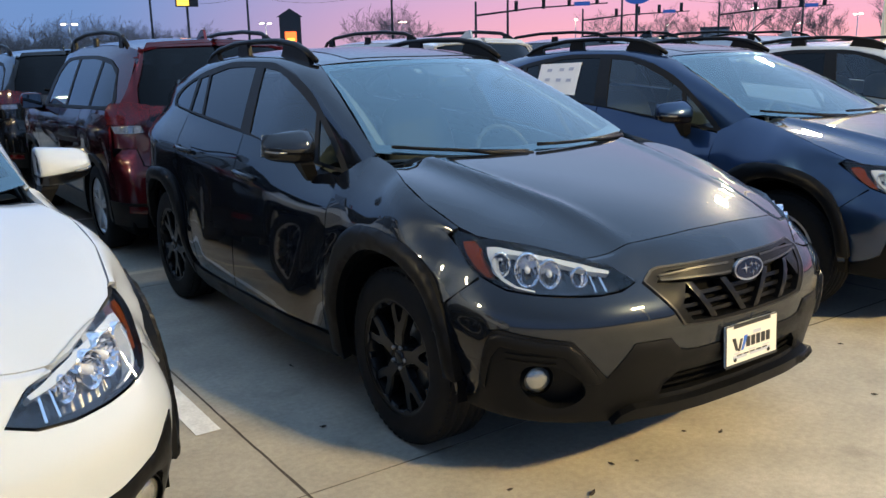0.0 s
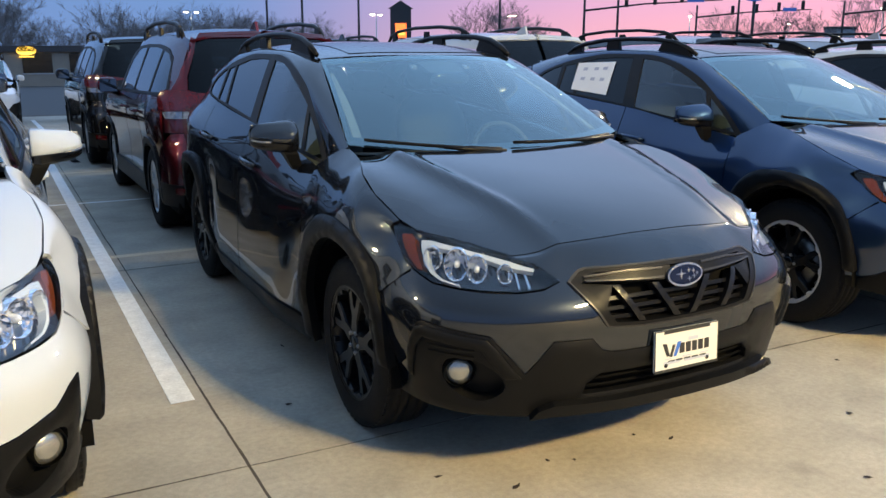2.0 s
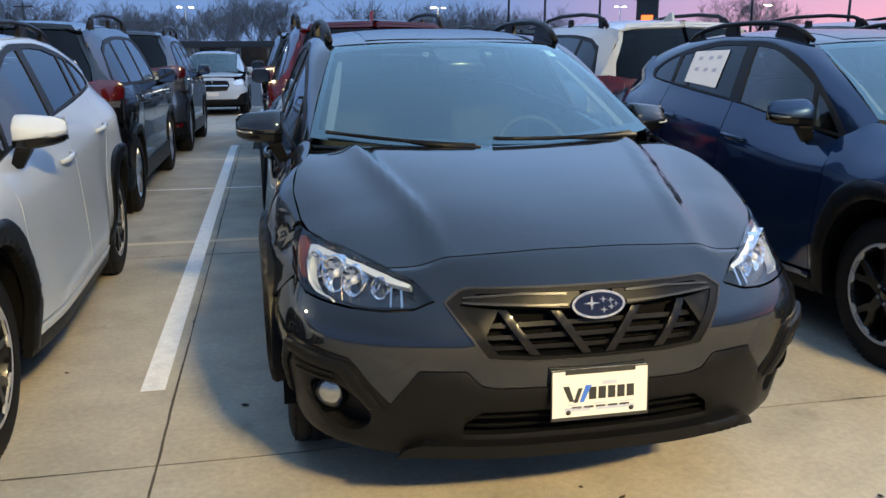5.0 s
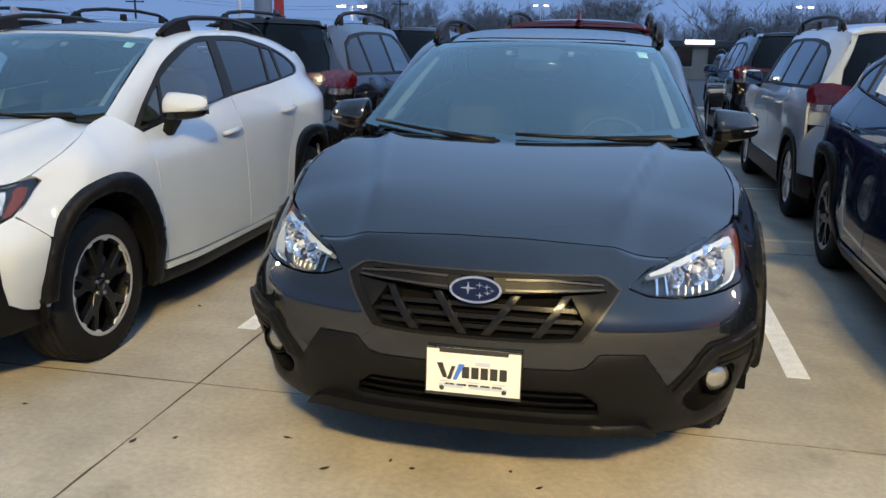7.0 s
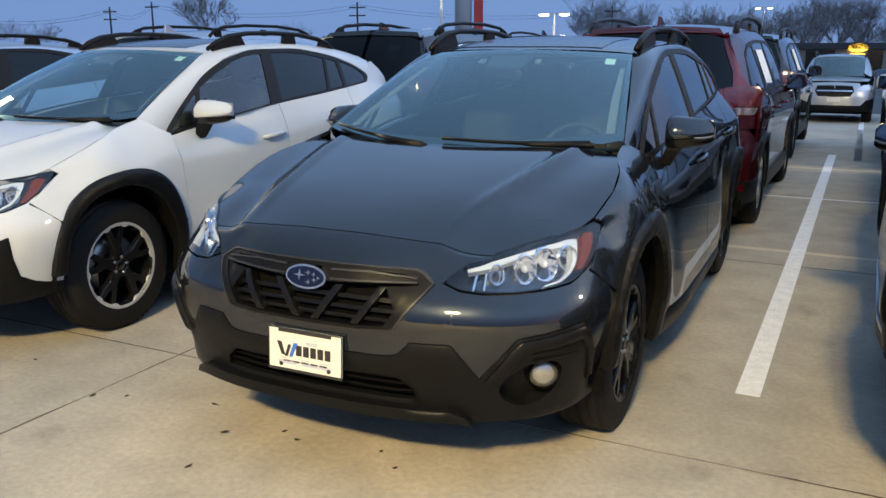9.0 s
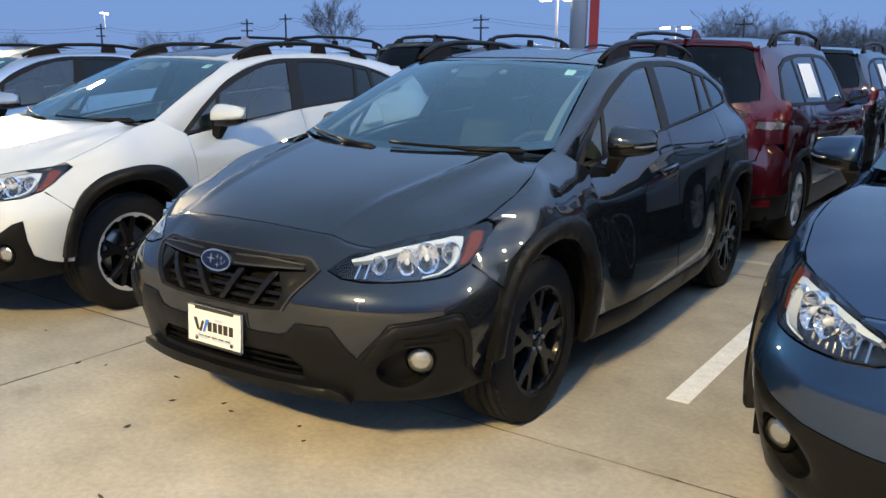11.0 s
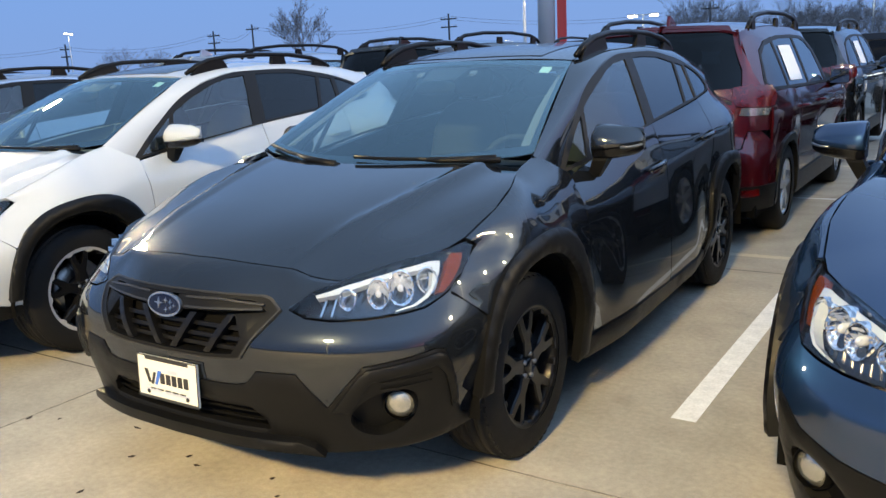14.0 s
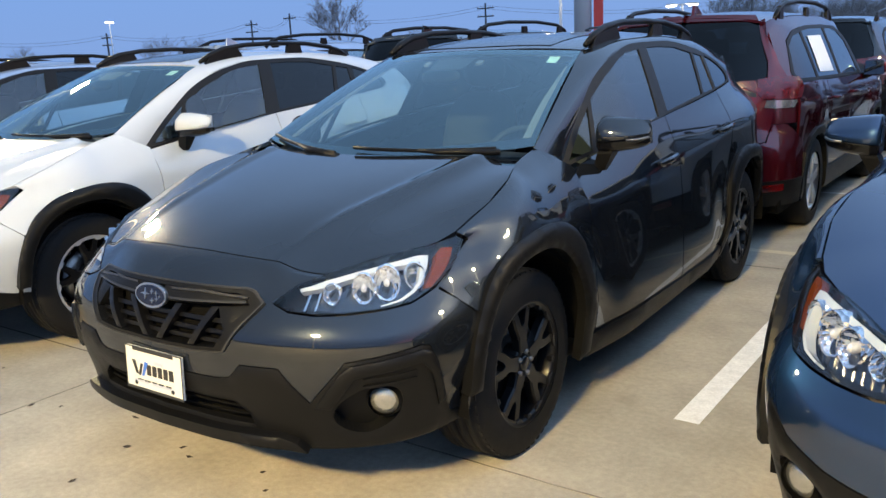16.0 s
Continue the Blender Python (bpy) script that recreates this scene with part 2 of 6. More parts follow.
PILLARTRIM = material("pillar_trim", (.20, .20, .195), .8, vary=.08, scale=12)
SURROUND = material("window_surround", (.006, .006, .0065), .5, vary=.1, scale=20, spec=.2)
FOGLENS = material("fog_lens", (.36, .355, .33), .22, .75, vary=.25, scale=60, bump=.5, fine=160, coat=.8)


# ---- mesh tools ----
class Shape:
    """Vertices and faces of one mesh; each face is smooth or flat."""
    def __init__(self):
        self.v, self.f, self.s = [], [], []

    def add(self, verts, faces, smooth=True):
        n = len(self.v)
        self.v += [tuple(float(c) for c in p) for p in verts]
        self.f += [tuple(i + n for i in f) for f in faces]
        self.s += [smooth] * len(faces)
        return self

    def join(self, other, move=None):
        n = len(self.v)
        self.v += [tuple(move @ Vector(p)) for p in other.v] if move else other.v
        self.f += [tuple(i + n for i in f) for f in other.f]
        self.s += other.s
        return self

    def mirrored(self):
        m = Shape()
        m.v, m.f, m.s = [(-x, y, z) for x, y, z in self.v], [tuple(reversed(f)) for f in self.f], list(self.s)
        return m

    def mesh(self, name, material):
        me = bpy.data.meshes.new(name)
        me.from_pydata(self.v, [], self.f)
        me.polygons.foreach_set("use_smooth", self.s)
        me.materials.append(material)
        return me


def part(name, shape, material, parent=None, label="", at=None):
    ob = new(name, shape.mesh(name, material) if isinstance(shape, Shape) else shape)
    ob.parent = parent
    if at is not None:
        ob.matrix_basis = at
    return tagged(ob, label)


def thing(name, label, category, m=None, group="", kind=""):
    ob = new(name)
    ob.empty_display_size = .2
    if m is not None:
        ob.matrix_basis = m
    return tagged(ob, label, category, group, kind)


def within(poly, pts):
    x, y = pts[:, 0:1], pts[:, 1:2]
    a = np.asarray(poly, float)
    b = np.roll(a, -1, 0)
    with np.errstate(divide="ignore", invalid="ignore"):
        hit = ((a[:, 1] > y) != (b[:, 1] > y)) & (x < (b[:, 0] - a[:, 0]) * (y - a[:, 1]) / (b[:, 1] - a[:, 1]) + a[:, 0])
    return hit.sum(1) % 2 == 1


def dense(poly, step):
    out = []
    for a, b in zip(poly, list(poly[1:]) + [poly[0]]):
        n = max(1, int(math.ceil(math.dist(a, b) / step)))
        out += [(a[0] + (b[0] - a[0]) * i / n, a[1] + (b[1] - a[1]) * i / n) for i in range(n)]
    return out


def rounded(poly, times=2):
    """The outline with its corners cut smooth."""
    for _ in range(times):
        nxt = poly[1:] + poly[:1]
        poly = [q for a, b in zip(poly, nxt) for q in ((a[0] * .75 + b[0] * .25, a[1] * .75 + b[1] * .25), (a[0] * .25 + b[0] * .75, a[1] * .25 + b[1] * .75))]
    return poly


def patch(f, poly, step=.04, lift=0.0, depth=.018, holes=(), inward=None, soft=0.0):
    """A sheet cut to an outline in the two coordinates of the surface f, lifted off it, with edges turned in by depth."""
    loops = [dense(list(p), step) for p in (poly, *holes)]
    rim = np.array([p for l in loops for p in l])
    lo, hi = rim.min(0), rim.max(0)
    gx, gy = np.meshgrid(np.arange(lo[0] + step / 2, hi[0], step), np.arange(lo[1] + step / 2, hi[1], step))
    g = np.stack([gx.ravel(), gy.ravel()], -1)
    ok = within(loops[0], g)
    for l in loops[1:]:
        ok &= ~within(l, g)
    g = g[ok]
    if len(g):
        near = np.min(((g[:, None] - rim[None]) ** 2).sum(-1), 1)
        g = g[near > (step * .45) ** 2]
    pts, edges, n = [Vector(p) for p in rim] + [Vector(p) for p in g], [], 0
    for l in loops:
        edges += [(n + i, n + (i + 1) % len(l)) for i in range(len(l))]
        n += len(l)
    from mathutils import geometry
    vs, _, faces, *_ = geometry.delaunay_2d_cdt(pts, edges, [], 0, 1e-6)
    uv = np.array([tuple(p) for p in vs])
    tri = np.array([tuple(t) for t in faces])
    mid = uv[tri].mean(1)
    ok = within(loops[0], mid)
    for l in loops[1:]:
        ok &= ~within(l, mid)
    uva, uvb, uvc = uv[tri[:, 0]], uv[tri[:, 1]], uv[tri[:, 2]]
    size = np.abs((uvb[:, 0] - uva[:, 0]) * (uvc[:, 1] - uva[:, 1]) - (uvb[:, 1] - uva[:, 1]) * (uvc[:, 0] - uva[:, 0]))
    tri = tri[ok & (size > step * step * 2e-3)]
    p, n = f(uv[:, 0], uv[:, 1]), None
    e = .004
    n = np.cross(f(uv[:, 0] + e, uv[:, 1]) - f(uv[:, 0] - e, uv[:, 1]), f(uv[:, 0], uv[:, 1] + e) - f(uv[:, 0], uv[:, 1] - e))
    n /= np.linalg.norm(n, axis=1, keepdims=True) + 1e-12
    c = np.stack([0 * p[:, 0], np.clip(p[:, 1], .2, 2.4), 0 * p[:, 0] + .6], -1) if inward is None else np.asarray(inward)[None]
    turn = np.sign(((p - c) * n).sum(1).mean())
    n *= turn
    out = Shape()
    top = p + n * lift
    if soft:
        top[:len(rim)] -= n[:len(rim)] * soft
    area = np.cross(uv[tri[:, 1]] - uv[tri[:, 0]], uv[tri[:, 2]] - uv[tri[:, 0]])
    flip = (area * turn) < 0
    tri[flip] = tri[flip][:, ::-1]
    out.add(top, tri.tolist())
    if depth:
        count = collections.Counter()
        for t in tri.tolist():
            for i in range(3):
                count[(t[i], t[(i + 1) % 3])] += 1
        edge = [(a, b) for a, b in count if (b, a) not in count]
        used = sorted({i for e2 in edge for i in e2})
        where = {i: k for k, i in enumerate(used)}
        m = len(used)
        r = min(.004, depth / 3)
        out.add(np.vstack([top[used], (p + n * (lift - depth))[used]]), [(where[b], where[a], where[a] + m, where[b] + m) for a, b in edge], False)
    return out


def both(shape):
    s = Shape().join(shape)
    return s.join(shape.mirrored())


def sheet(f, us, vs, smooth=True):
    u, v = np.meshgrid(us, vs, indexing="ij")
    p = f(u, v).reshape(-1, 3)
    n, m = len(us), len(vs)
    return Shape().add(p, [(i * m + j, (i + 1) * m + j, (i + 1) * m + j + 1, i * m + j + 1) for i in range(n - 1) for j in range(m - 1)], smooth)


def lathe(profile, n=32, axis="x", a0=0.0, a1=2 * math.pi):
    """Turns (radius, along) round an axis through the origin."""
    whole = abs(a1 - a0 - 2 * math.pi) < 1e-6
    k = n if whole else n + 1
    v = []
    for i in range(k):
        a = a0 + (a1 - a0) * i / n
        for r, h in profile:
            c, s = r * math.cos(a), r * math.sin(a)
            v.append((h, c, s) if axis == "x" else (c, s, h) if axis == "z" else (s, h, c))
    m = len(profile)
    return Shape().add(v, [(i * m + j, i * m + j + 1, (i + 1) % k * m + j + 1, (i + 1) % k * m + j) for i in range(n) for j in range(m - 1)])


def tube(path, radius, n=8, flat=1.0, cap=True):
    """A round or flattened bar along a path; radius may be a list."""
    p = [Vector(q) for q in path]
    rs = radius if isinstance(radius, (list, tuple)) else [radius] * len(p)
    v, up = [], None
    for i, q in enumerate(p):
        d = (p[min(i + 1, len(p) - 1)] - p[max(i - 1, 0)]).normalized()
        if up is None:
            up = Vector((0, 0, 1)) if abs(d.z) < .9 else Vector((1, 0, 0))
        s = d.cross(up).normalized()
        up = s.cross(d).normalized()
        for k in range(n):
            a = 2 * math.pi * k / n
            v.append(q + s * math.cos(a) * rs[i] * flat + up * math.sin(a) * rs[i])
    f = [(i * n + k, i * n + (k + 1) % n, (i + 1) * n + (k + 1) % n, (i + 1) * n + k) for i in range(len(p) - 1) for k in range(n)]
    if cap:
        f += [tuple(reversed(range(n))), tuple((len(p) - 1) * n + k for k in range(n))]
    return Shape().add(v, f)


def block(sx, sy, sz, bevel=.01, at=(0, 0, 0), segments=2):
    """A box with rounded edges, its base centre at the given place."""
    bm = bmesh.new()
    bmesh.ops.create_cube(bm, size=1, matrix=Matrix.Translation((at[0], at[1], at[2] + sz / 2)) @ Matrix.Diagonal((sx, sy, sz, 1)))
    if bevel:
        bmesh.ops.bevel(bm, geom=list(bm.edges), offset=bevel, segments=segments, profile=.5, affect="EDGES")
    return from_bm(bm, False)


def from_bm(bm, smooth=False):
    bm.verts.index_update()
    s = Shape().add([v.co for v in bm.verts], [[v.index for v in f.verts] for f in bm.faces], smooth)
    bm.free()
    return s


def prism(poly, h0, h1, chamfer=0.0, axis="x"):
    """A plate with the outline poly (a, b), from h0 to h1 along an axis, its upper edge chamfered towards the middle."""
    n = len(poly)
    cx, cy = sum(p[0] for p in poly) / n, sum(p[1] for p in poly) / n
    rings = [(h0, 0), (h1 - chamfer, 0)] + ([(h1, chamfer)] if chamfer else [])
    v = []
    for h, c in rings:
        for a, b in poly:
            d = math.hypot(a - cx, b - cy) or 1
            a2, b2 = a - (a - cx) / d * c, b - (b - cy) / d * c
            v.append((h, a2, b2) if axis == "x" else (a2, b2, h) if axis == "z" else (a2, h, b2))
    f = [(i * n + k, i * n + (k + 1) % n, (i + 1) * n + (k + 1) % n, (i + 1) * n + k) for i in range(len(rings) - 1) for k in range(n)]
    f += [tuple(reversed(range(n))), tuple((len(rings) - 1) * n + k for k in range(n))]
    if axis == "y":
        f = [tuple(reversed(q)) for q in f]
    return Shape().add(v, f, False)


def blob(rx, ry, rz, at, power=2.6, n=16, m=10):
    """A rounded block: a superellipsoid."""
    def p(c):
        return np.sign(c) * np.abs(c) ** (2 / power)
    v, f = [], []
    for i in range(m + 1):
        b = -math.pi / 2 + math.pi * i / m
        for k in range(n):
            a = 2 * math.pi * k / n
            v.append((at[0] + rx * p(math.cos(b)) * p(math.cos(a)), at[1] + ry * p(math.cos(b)) * p(math.sin(a)), at[2] + rz * p(math.sin(b))))
    for i in range(m):
        f += [(i * n + k, i * n + (k + 1) % n, (i + 1) * n + (k + 1) % n, (i + 1) * n + k) for k in range(n)]
    return Shape().add(v, f)


# ---- car body surfaces (metres, the nose towards -y, hubs at y 0 and 2.665) ----
def spline(*knots):
    """A smooth curve through rows (t, value, ...): a function of t."""
    k = np.array(knots, float)
    t, v = k[:, 0], k[:, 1:]
    d = np.diff(v, axis=0) / np.diff(t)[:, None]
    m = np.vstack([d[:1], (d[:-1] + d[1:]) / 2, d[-1:]])
    same = d[:-1] * d[1:] > 0
    m[1:-1] = np.where(same, 2 * d[:-1] * d[1:] / np.where(same, d[:-1] + d[1:], 1), 0)

    def at(s):
        s = np.clip(np.asarray(s, float), t[0], t[-1])
        i = np.clip(np.searchsorted(t, s) - 1, 0, len(t) - 2)
        h = t[i + 1] - t[i]
        u = (s - t[i]) / h
        u, h = u[..., None], h[..., None]
        p = ((1 + 2 * u) * (1 - u) ** 2 * v[i] + u * (1 - u) ** 2 * h * m[i]
             + u * u * (3 - 2 * u) * v[i + 1] + u * u * (u - 1) * h * m[i + 1])
        return p[..., 0] if v.shape[1] == 1 else p
    return at


def ease(a, b, x):
    u = np.clip((x - a) / (b - a), 0, 1)
    return u * u * (3 - 2 * u)


# body side: width over height, narrowed towards both ends and at the foot of the screen pillars
SIDE = spline((.2, .842), (.27, .866), (.35, .880), (.45, .886), (.55, .888), (.68, .887), (.8, .885), (.87, .882), (.905, .878), (.93, .869), (1.0, .845), (1.06, .820), (1.12, .796), (1.2, .762), (1.3, .71))
ENDS = spline((-.75, .10), (-.55, .03), (-.35, .004), (-.05, -.006), (.3, .004), (2.3, .0), (2.665, -.006), (2.85, .010), (3.0, .040), (3.1, .066), (3.2, .10), (3.4, .195), (3.5, .275), (3.56, .37))
FOOT = spline((-.6, .05), (0, .07), (.5, .05), (.9, .02), (1.3, 0))

HAUNCH = spline((1.5, 0), (2.0, .012), (2.385, .030), (2.6, .048), (2.82, .070), (3.1, .085), (3.4, .085))


def side(y, z):
    zs = z - .085 * (np.clip(y, -.2, 3.0) - 1.4) - .085 * ease(.95, .05, y) * ease(-.55, -.0, y)
    x = SIDE(zs) - ENDS(y) - FOOT(y) * ease(.86, 1.15, zs) - HAUNCH(y) * ease(.9, 1.10, zs) + .040 * np.clip((.88 - zs) / .5, 0, 1) * ease(.30, .85, y) * ease(2.30, 1.90, y)
    for hub in (0, 2.665):
        r = np.hypot(y - hub, z - .345)
        x = x + .022 * np.exp(-((r - .44) / .12) ** 2) * ease(.3, .5, z)
    return np.stack([x, y, z], -1)


PILLAR = spline((.4, .107), (.52, .093), (.85, .035), (1.2, 0), (2.2, 0), (2.5, .010), (2.8, .034), (3.1, .085), (3.3, .14), (3.45, .20))


def glasshouse(y, z):
    h = z - 1.12
    return np.stack([.80 - .43 * h - .12 * h * h - PILLAR(y), y, z], -1)


BELT = spline((.4, .985), (.5, .998), (.74, 1.030), (.95, 1.062), (1.45, 1.118), (2.0, 1.160), (2.5, 1.200), (2.85, 1.225), (3.1, 1.225))


def quarter_side(y, z):
    """The rear quarter: the body side below the belt runs on into the tail pillar above it."""
    w = ease(-.035, .035, z - BELT(y))[..., None]
    return side(y, z) * (1 - w) + glasshouse(y, z) * w


HOODLINE = spline((-.90, .822), (-.86, .852), (-.8, .883), (-.6, .948), (-.3, 1.015), (0, 1.068), (.15, 1.09))
HOODDROP = spline((-.9, .17), (-.7, .142), (-.5, .103), (-.34, .079), (-.25, .063), (-.1, .042), (.09, .025), (.2, .02))
CREASE = spline((-.9, .37), (-.5, .43), (0, .53), (.2, .56))


def hood(x, y):
    a = np.abs(x)
    z = HOODLINE(y) - HOODDROP(y) * (a / .75) ** (3 - .8 * ease(-.4, -.75, y))
    z = z + .013 * np.exp(-((a - CREASE(y)) / .024) ** 2) * ease(-.85, -.4, y) - .013 * ease(.0, .085, a - CREASE(y)) * (1 - .8 * ease(.10, .26, a - CREASE(y)))
    return np.stack([x, y, z], -1)


# front: the bumper's line in plan over its length, set back by height
PLAN = spline((0, 0, -.965), (.22, .22, -.957), (.433, .43, -.922), (.615, .60, -.860), (.783, .735, -.762), (.91, .815, -.665), (1.035, .864, -.55), (1.187, .888, -.40), (1.3, .893, -.29))
SETBACK = spline((.16, .16), (.22, .09), (.28, .045), (.36, .035), (.45, .018), (.55, .0), (.62, .0), (.70, .013), (.78, .042), (.82, .073), (.85, .105), (.884, .163), (.92, .24), (.96, .33))
SLOPE = spline((0, 0), (.15, .006), (.3, .030), (.45, .052), (.7, .055), (1.0, .04), (1.3, .02))


def nose(s, z):
    a = np.abs(s)
    p, q = PLAN(a), PLAN(a + .01)
    q0 = PLAN(np.maximum(a - .01, 0))
    d = q - q0
    d = d / np.linalg.norm(d, axis=-1, keepdims=True)
    off = SETBACK(z) * (1 - .62 * ease(.8, 1.25, a) * ease(.62, .75, z)) + SLOPE(a) * ease(.66, .80, z) - .006 * np.exp(-((z - .615) / .06) ** 2) * ease(.45, .85, a) + .02 * ease(.5, .25, z) * ease(.3, .9, a)
    x = p[..., 0] - d[..., 1] * off
    y = p[..., 1] + d[..., 0] * off
    return np.stack([np.sign(np.where(s == 0, 1, s)) * x, y, z + 0 * x], -1)


RISE = spline((.15, .15), (.70, .70), (.76, .757), (.82, .805), (.88, .840), (.94, .866), (1.0, .886), (1.06, .90))


LIPLINE = spline((0, -.8015), (.2, -.7915), (.4, -.7565), (.575, -.7065), (.66, -.62))


def nose_up(s, q):
    """The nose over a height that runs on evenly to the bonnet's front edge."""
    s, q = np.broadcast_arrays(np.asarray(s, float), np.asarray(q, float))
    p = nose(s, RISE(q))
    x = s * (.575 / .685)
    y = LIPLINE(np.abs(x))
    e, e2 = hood(x, y), hood(x, y + .01)
    a, a2 = nose(s, RISE(.80 + 0 * q)), nose(s, RISE(.81 + 0 * q))
    ta, te = (a2 - a) * 20, (e2 - e) * 6
    u = np.clip((q - .80) / .20, 0, 1)[..., None]
    h = (1 + 2 * u) * (1 - u) ** 2 * a + u * (1 - u) ** 2 * ta + u * u * (3 - 2 * u) * (e - np.array([0, 0, .0012])) + u * u * (u - 1) * te
    w = (ease(.80, .66, np.abs(s)) * (q > .80))[..., None]
    return p * (1 - w) + h * w


def screen(s, v):
    low = np.stack([.72 * s, .10 + .215 * s * s, 1.075 + .03 * s * s], -1)
    top = np.stack([.558 * s, .93 + .137 * s * s, 1.475 - .022 * s * s], -1)
    v = np.asarray(v)[..., None]
    bow = 4 * v * (1 - v) * .016
    return low * (1 - v) + top * v + bow * np.array([0, -.45, .9])


ROOFLINE = spline((.88, 1.462), (1.1, 1.507), (1.5, 1.542), (1.9, 1.553), (2.4, 1.540), (2.8, 1.497), (3.15, 1.430))
ROOFEDGE = spline((.88, .575, 1.40), (1.07, .56, 1.455), (1.4, .556, 1.503), (1.9, .556, 1.518), (2.35, .560, 1.499), (2.7, .572, 1.452), (2.98, .592, 1.385), (3.15, .60, 1.335))



def roof(x, y):
    e = ROOFEDGE(y)
    z = ROOFLINE(y) - (ROOFLINE(y) - e[..., 1]) * np.clip(np.abs(x) / e[..., 0], 0, 1.1) ** 2.6
    return np.stack([x, y, z], -1)


# front wing: the side runs up to a shoulder and rolls over to the bonnet's shut line
SHOULDER = spline((-.6, .80), (-.35, .842), (-.1, .872), (.2, .885), (.5, .895))
SHUT = spline((-.6, .74, .80), (-.45, .775, .868), (-.36, .792, .897), (-.25, .803, .938), (-.16, .808, .966), (0, .788, 1.020), (.09, .756, 1.055), (.14, .738, 1.068), (.3, .722, 1.096), (.47, .722, 1.122), (.6, .720, 1.14))
SHUT_RAW = SHUT
SHUT = spline(*[(y, float(SHUT_RAW(y)[0]), float(SHUT_RAW(y)[1]) + (float(hood(np.array(SHUT_RAW(y)[0] - .004), np.array(y))[2]) - .0015 - float(SHUT_RAW(y)[1])) * float(ease(-.50, -.36, y) * ease(.17, .10, y))) for y in (-.6, -.45, -.36, -.25, -.16, -.08, 0, .06, .10, .14, .3, .47, .6)])
ROLL = .17


def wing(y, q):
    y, q = np.broadcast_arrays(np.asarray(y, float), np.asarray(q, float))
    zt = SHOULDER(y)
    dip = (ease(-.22, -.36, y) * .022 + ease(-.46, -.56, y) * .028)[..., None] * np.array([1, 0, 0])
    low = side(y, np.minimum(q, zt)) - dip * ease(.67, .76, np.minimum(q, zt))[..., None]
    u = np.clip((q - zt) / ROLL, 0, 1)[..., None]
    a, a0 = side(y, zt) - dip, side(y, zt - .01) - dip
    ta = (a - a0) / .01 * ROLL
    b = SHUT(y)
    b = np.stack([b[..., 0], y, b[..., 1]], -1)
    tb = np.stack([-.10 + 0 * y, 0 * y, .035 + 0 * y], -1)
    ta = np.stack([np.maximum(ta[..., 0], -.10), 0 * y, np.minimum(ta[..., 2], .14)], -1)
    top = (1 + 2 * u) * (1 - u) ** 2 * a + u * (1 - u) ** 2 * ta + u * u * (3 - 2 * u) * b + u * u * (u - 1) * tb
    old = np.where((q > zt)[..., None], top, low)
    # over the wheel one full curve from the flank to the shut line, met at the same height
    z0 = zt - .11
    f, f0 = side(y, z0), side(y, z0 - .02)
    rise = np.maximum(b[..., 2] - z0, .02)
    lean_in = np.clip((f - f0)[..., 0] / .02, -.15, .05) * rise
    lo, hi = 0 * y, 1 + 0 * y
    for _ in range(18):
        v = (lo + hi) / 2
        z = z0 * (1 + 2 * v) * (1 - v) ** 2 + v * (1 - v) ** 2 * rise * 1.15 + v * v * (3 - 2 * v) * b[..., 2] + v * v * (v - 1) * .06
        lo, hi = np.where(z < old[..., 2], v, lo), np.where(z < old[..., 2], hi, v)
    x = f[..., 0] * (1 + 2 * v) * (1 - v) ** 2 + v * (1 - v) ** 2 * lean_in + v * v * (3 - 2 * v) * b[..., 0] - v * v * (v - 1) * .20
    w = ease(-.27, -.08, y) * ease(.62, .34, y) * (old[..., 2] > z0)
    return np.stack([old[..., 0] * (1 - w) + x * w, y, old[..., 2]], -1)


# the strip from the screen pillar over the doors to the tail
LOWRAIL = spline((0, .47, 1.000), (.15, .70, 1.185), (.3, .95, 1.345), (.42, 1.2, 1.432), (.55, 1.5, 1.478), (.7, 1.9, 1.482), (.82, 2.3, 1.438), (.90, 2.55, 1.384), (.95, 2.69, 1.340), (1, 2.82, 1.278))
TOPRAIL = spline((0, .725, .305, 1.102), (.15, .672, .57, 1.235), (.3, .612, .84, 1.357), (.42, .562, 1.10, 1.462), (.55, .556, 1.45, 1.507), (.7, .556, 1.9, 1.518), (.82, .56, 2.35, 1.499), (.90, .566, 2.58, 1.470), (.95, .575, 2.77, 1.436), (1, .592, 2.98, 1.385))


def cant(t, v):
    t, v = np.broadcast_arrays(np.asarray(t, float), np.asarray(v, float))
    a = LOWRAIL(t)
    a = glasshouse(a[..., 0], a[..., 1]) + np.array([.004, 0, 0])
    b = TOPRAIL(t)
    v = v[..., None]
    bow = 4 * v * (1 - v) * .014
    return a * (1 - v) + b * v + bow * np.array([.75, -.1, .65])


TAILPLAN = spline((0, 0, 3.55), (.4, .4, 3.52), (.66, .62, 3.42), (.86, .735, 3.26), (1.1, .815, 3.03), (1.25, .845, 2.88))
TAILBACK = spline((.2, .12), (.32, .02), (.5, 0), (.66, .0), (.74, .05), (.95, .08), (1.08, .11), (1.3, .27), (1.42, .36))


def tail(s, z):
    p, d = TAILPLAN(s), TAILPLAN(s + .01) - TAILPLAN(np.maximum(s - .01, 0))
    d = d / np.linalg.norm(d, axis=-1, keepdims=True)
    off = TAILBACK(z)
    return np.stack([p[..., 0] + d[..., 1] * off * .9, p[..., 1] - d[..., 0] * off, z + 0 * p[..., 0]], -1)


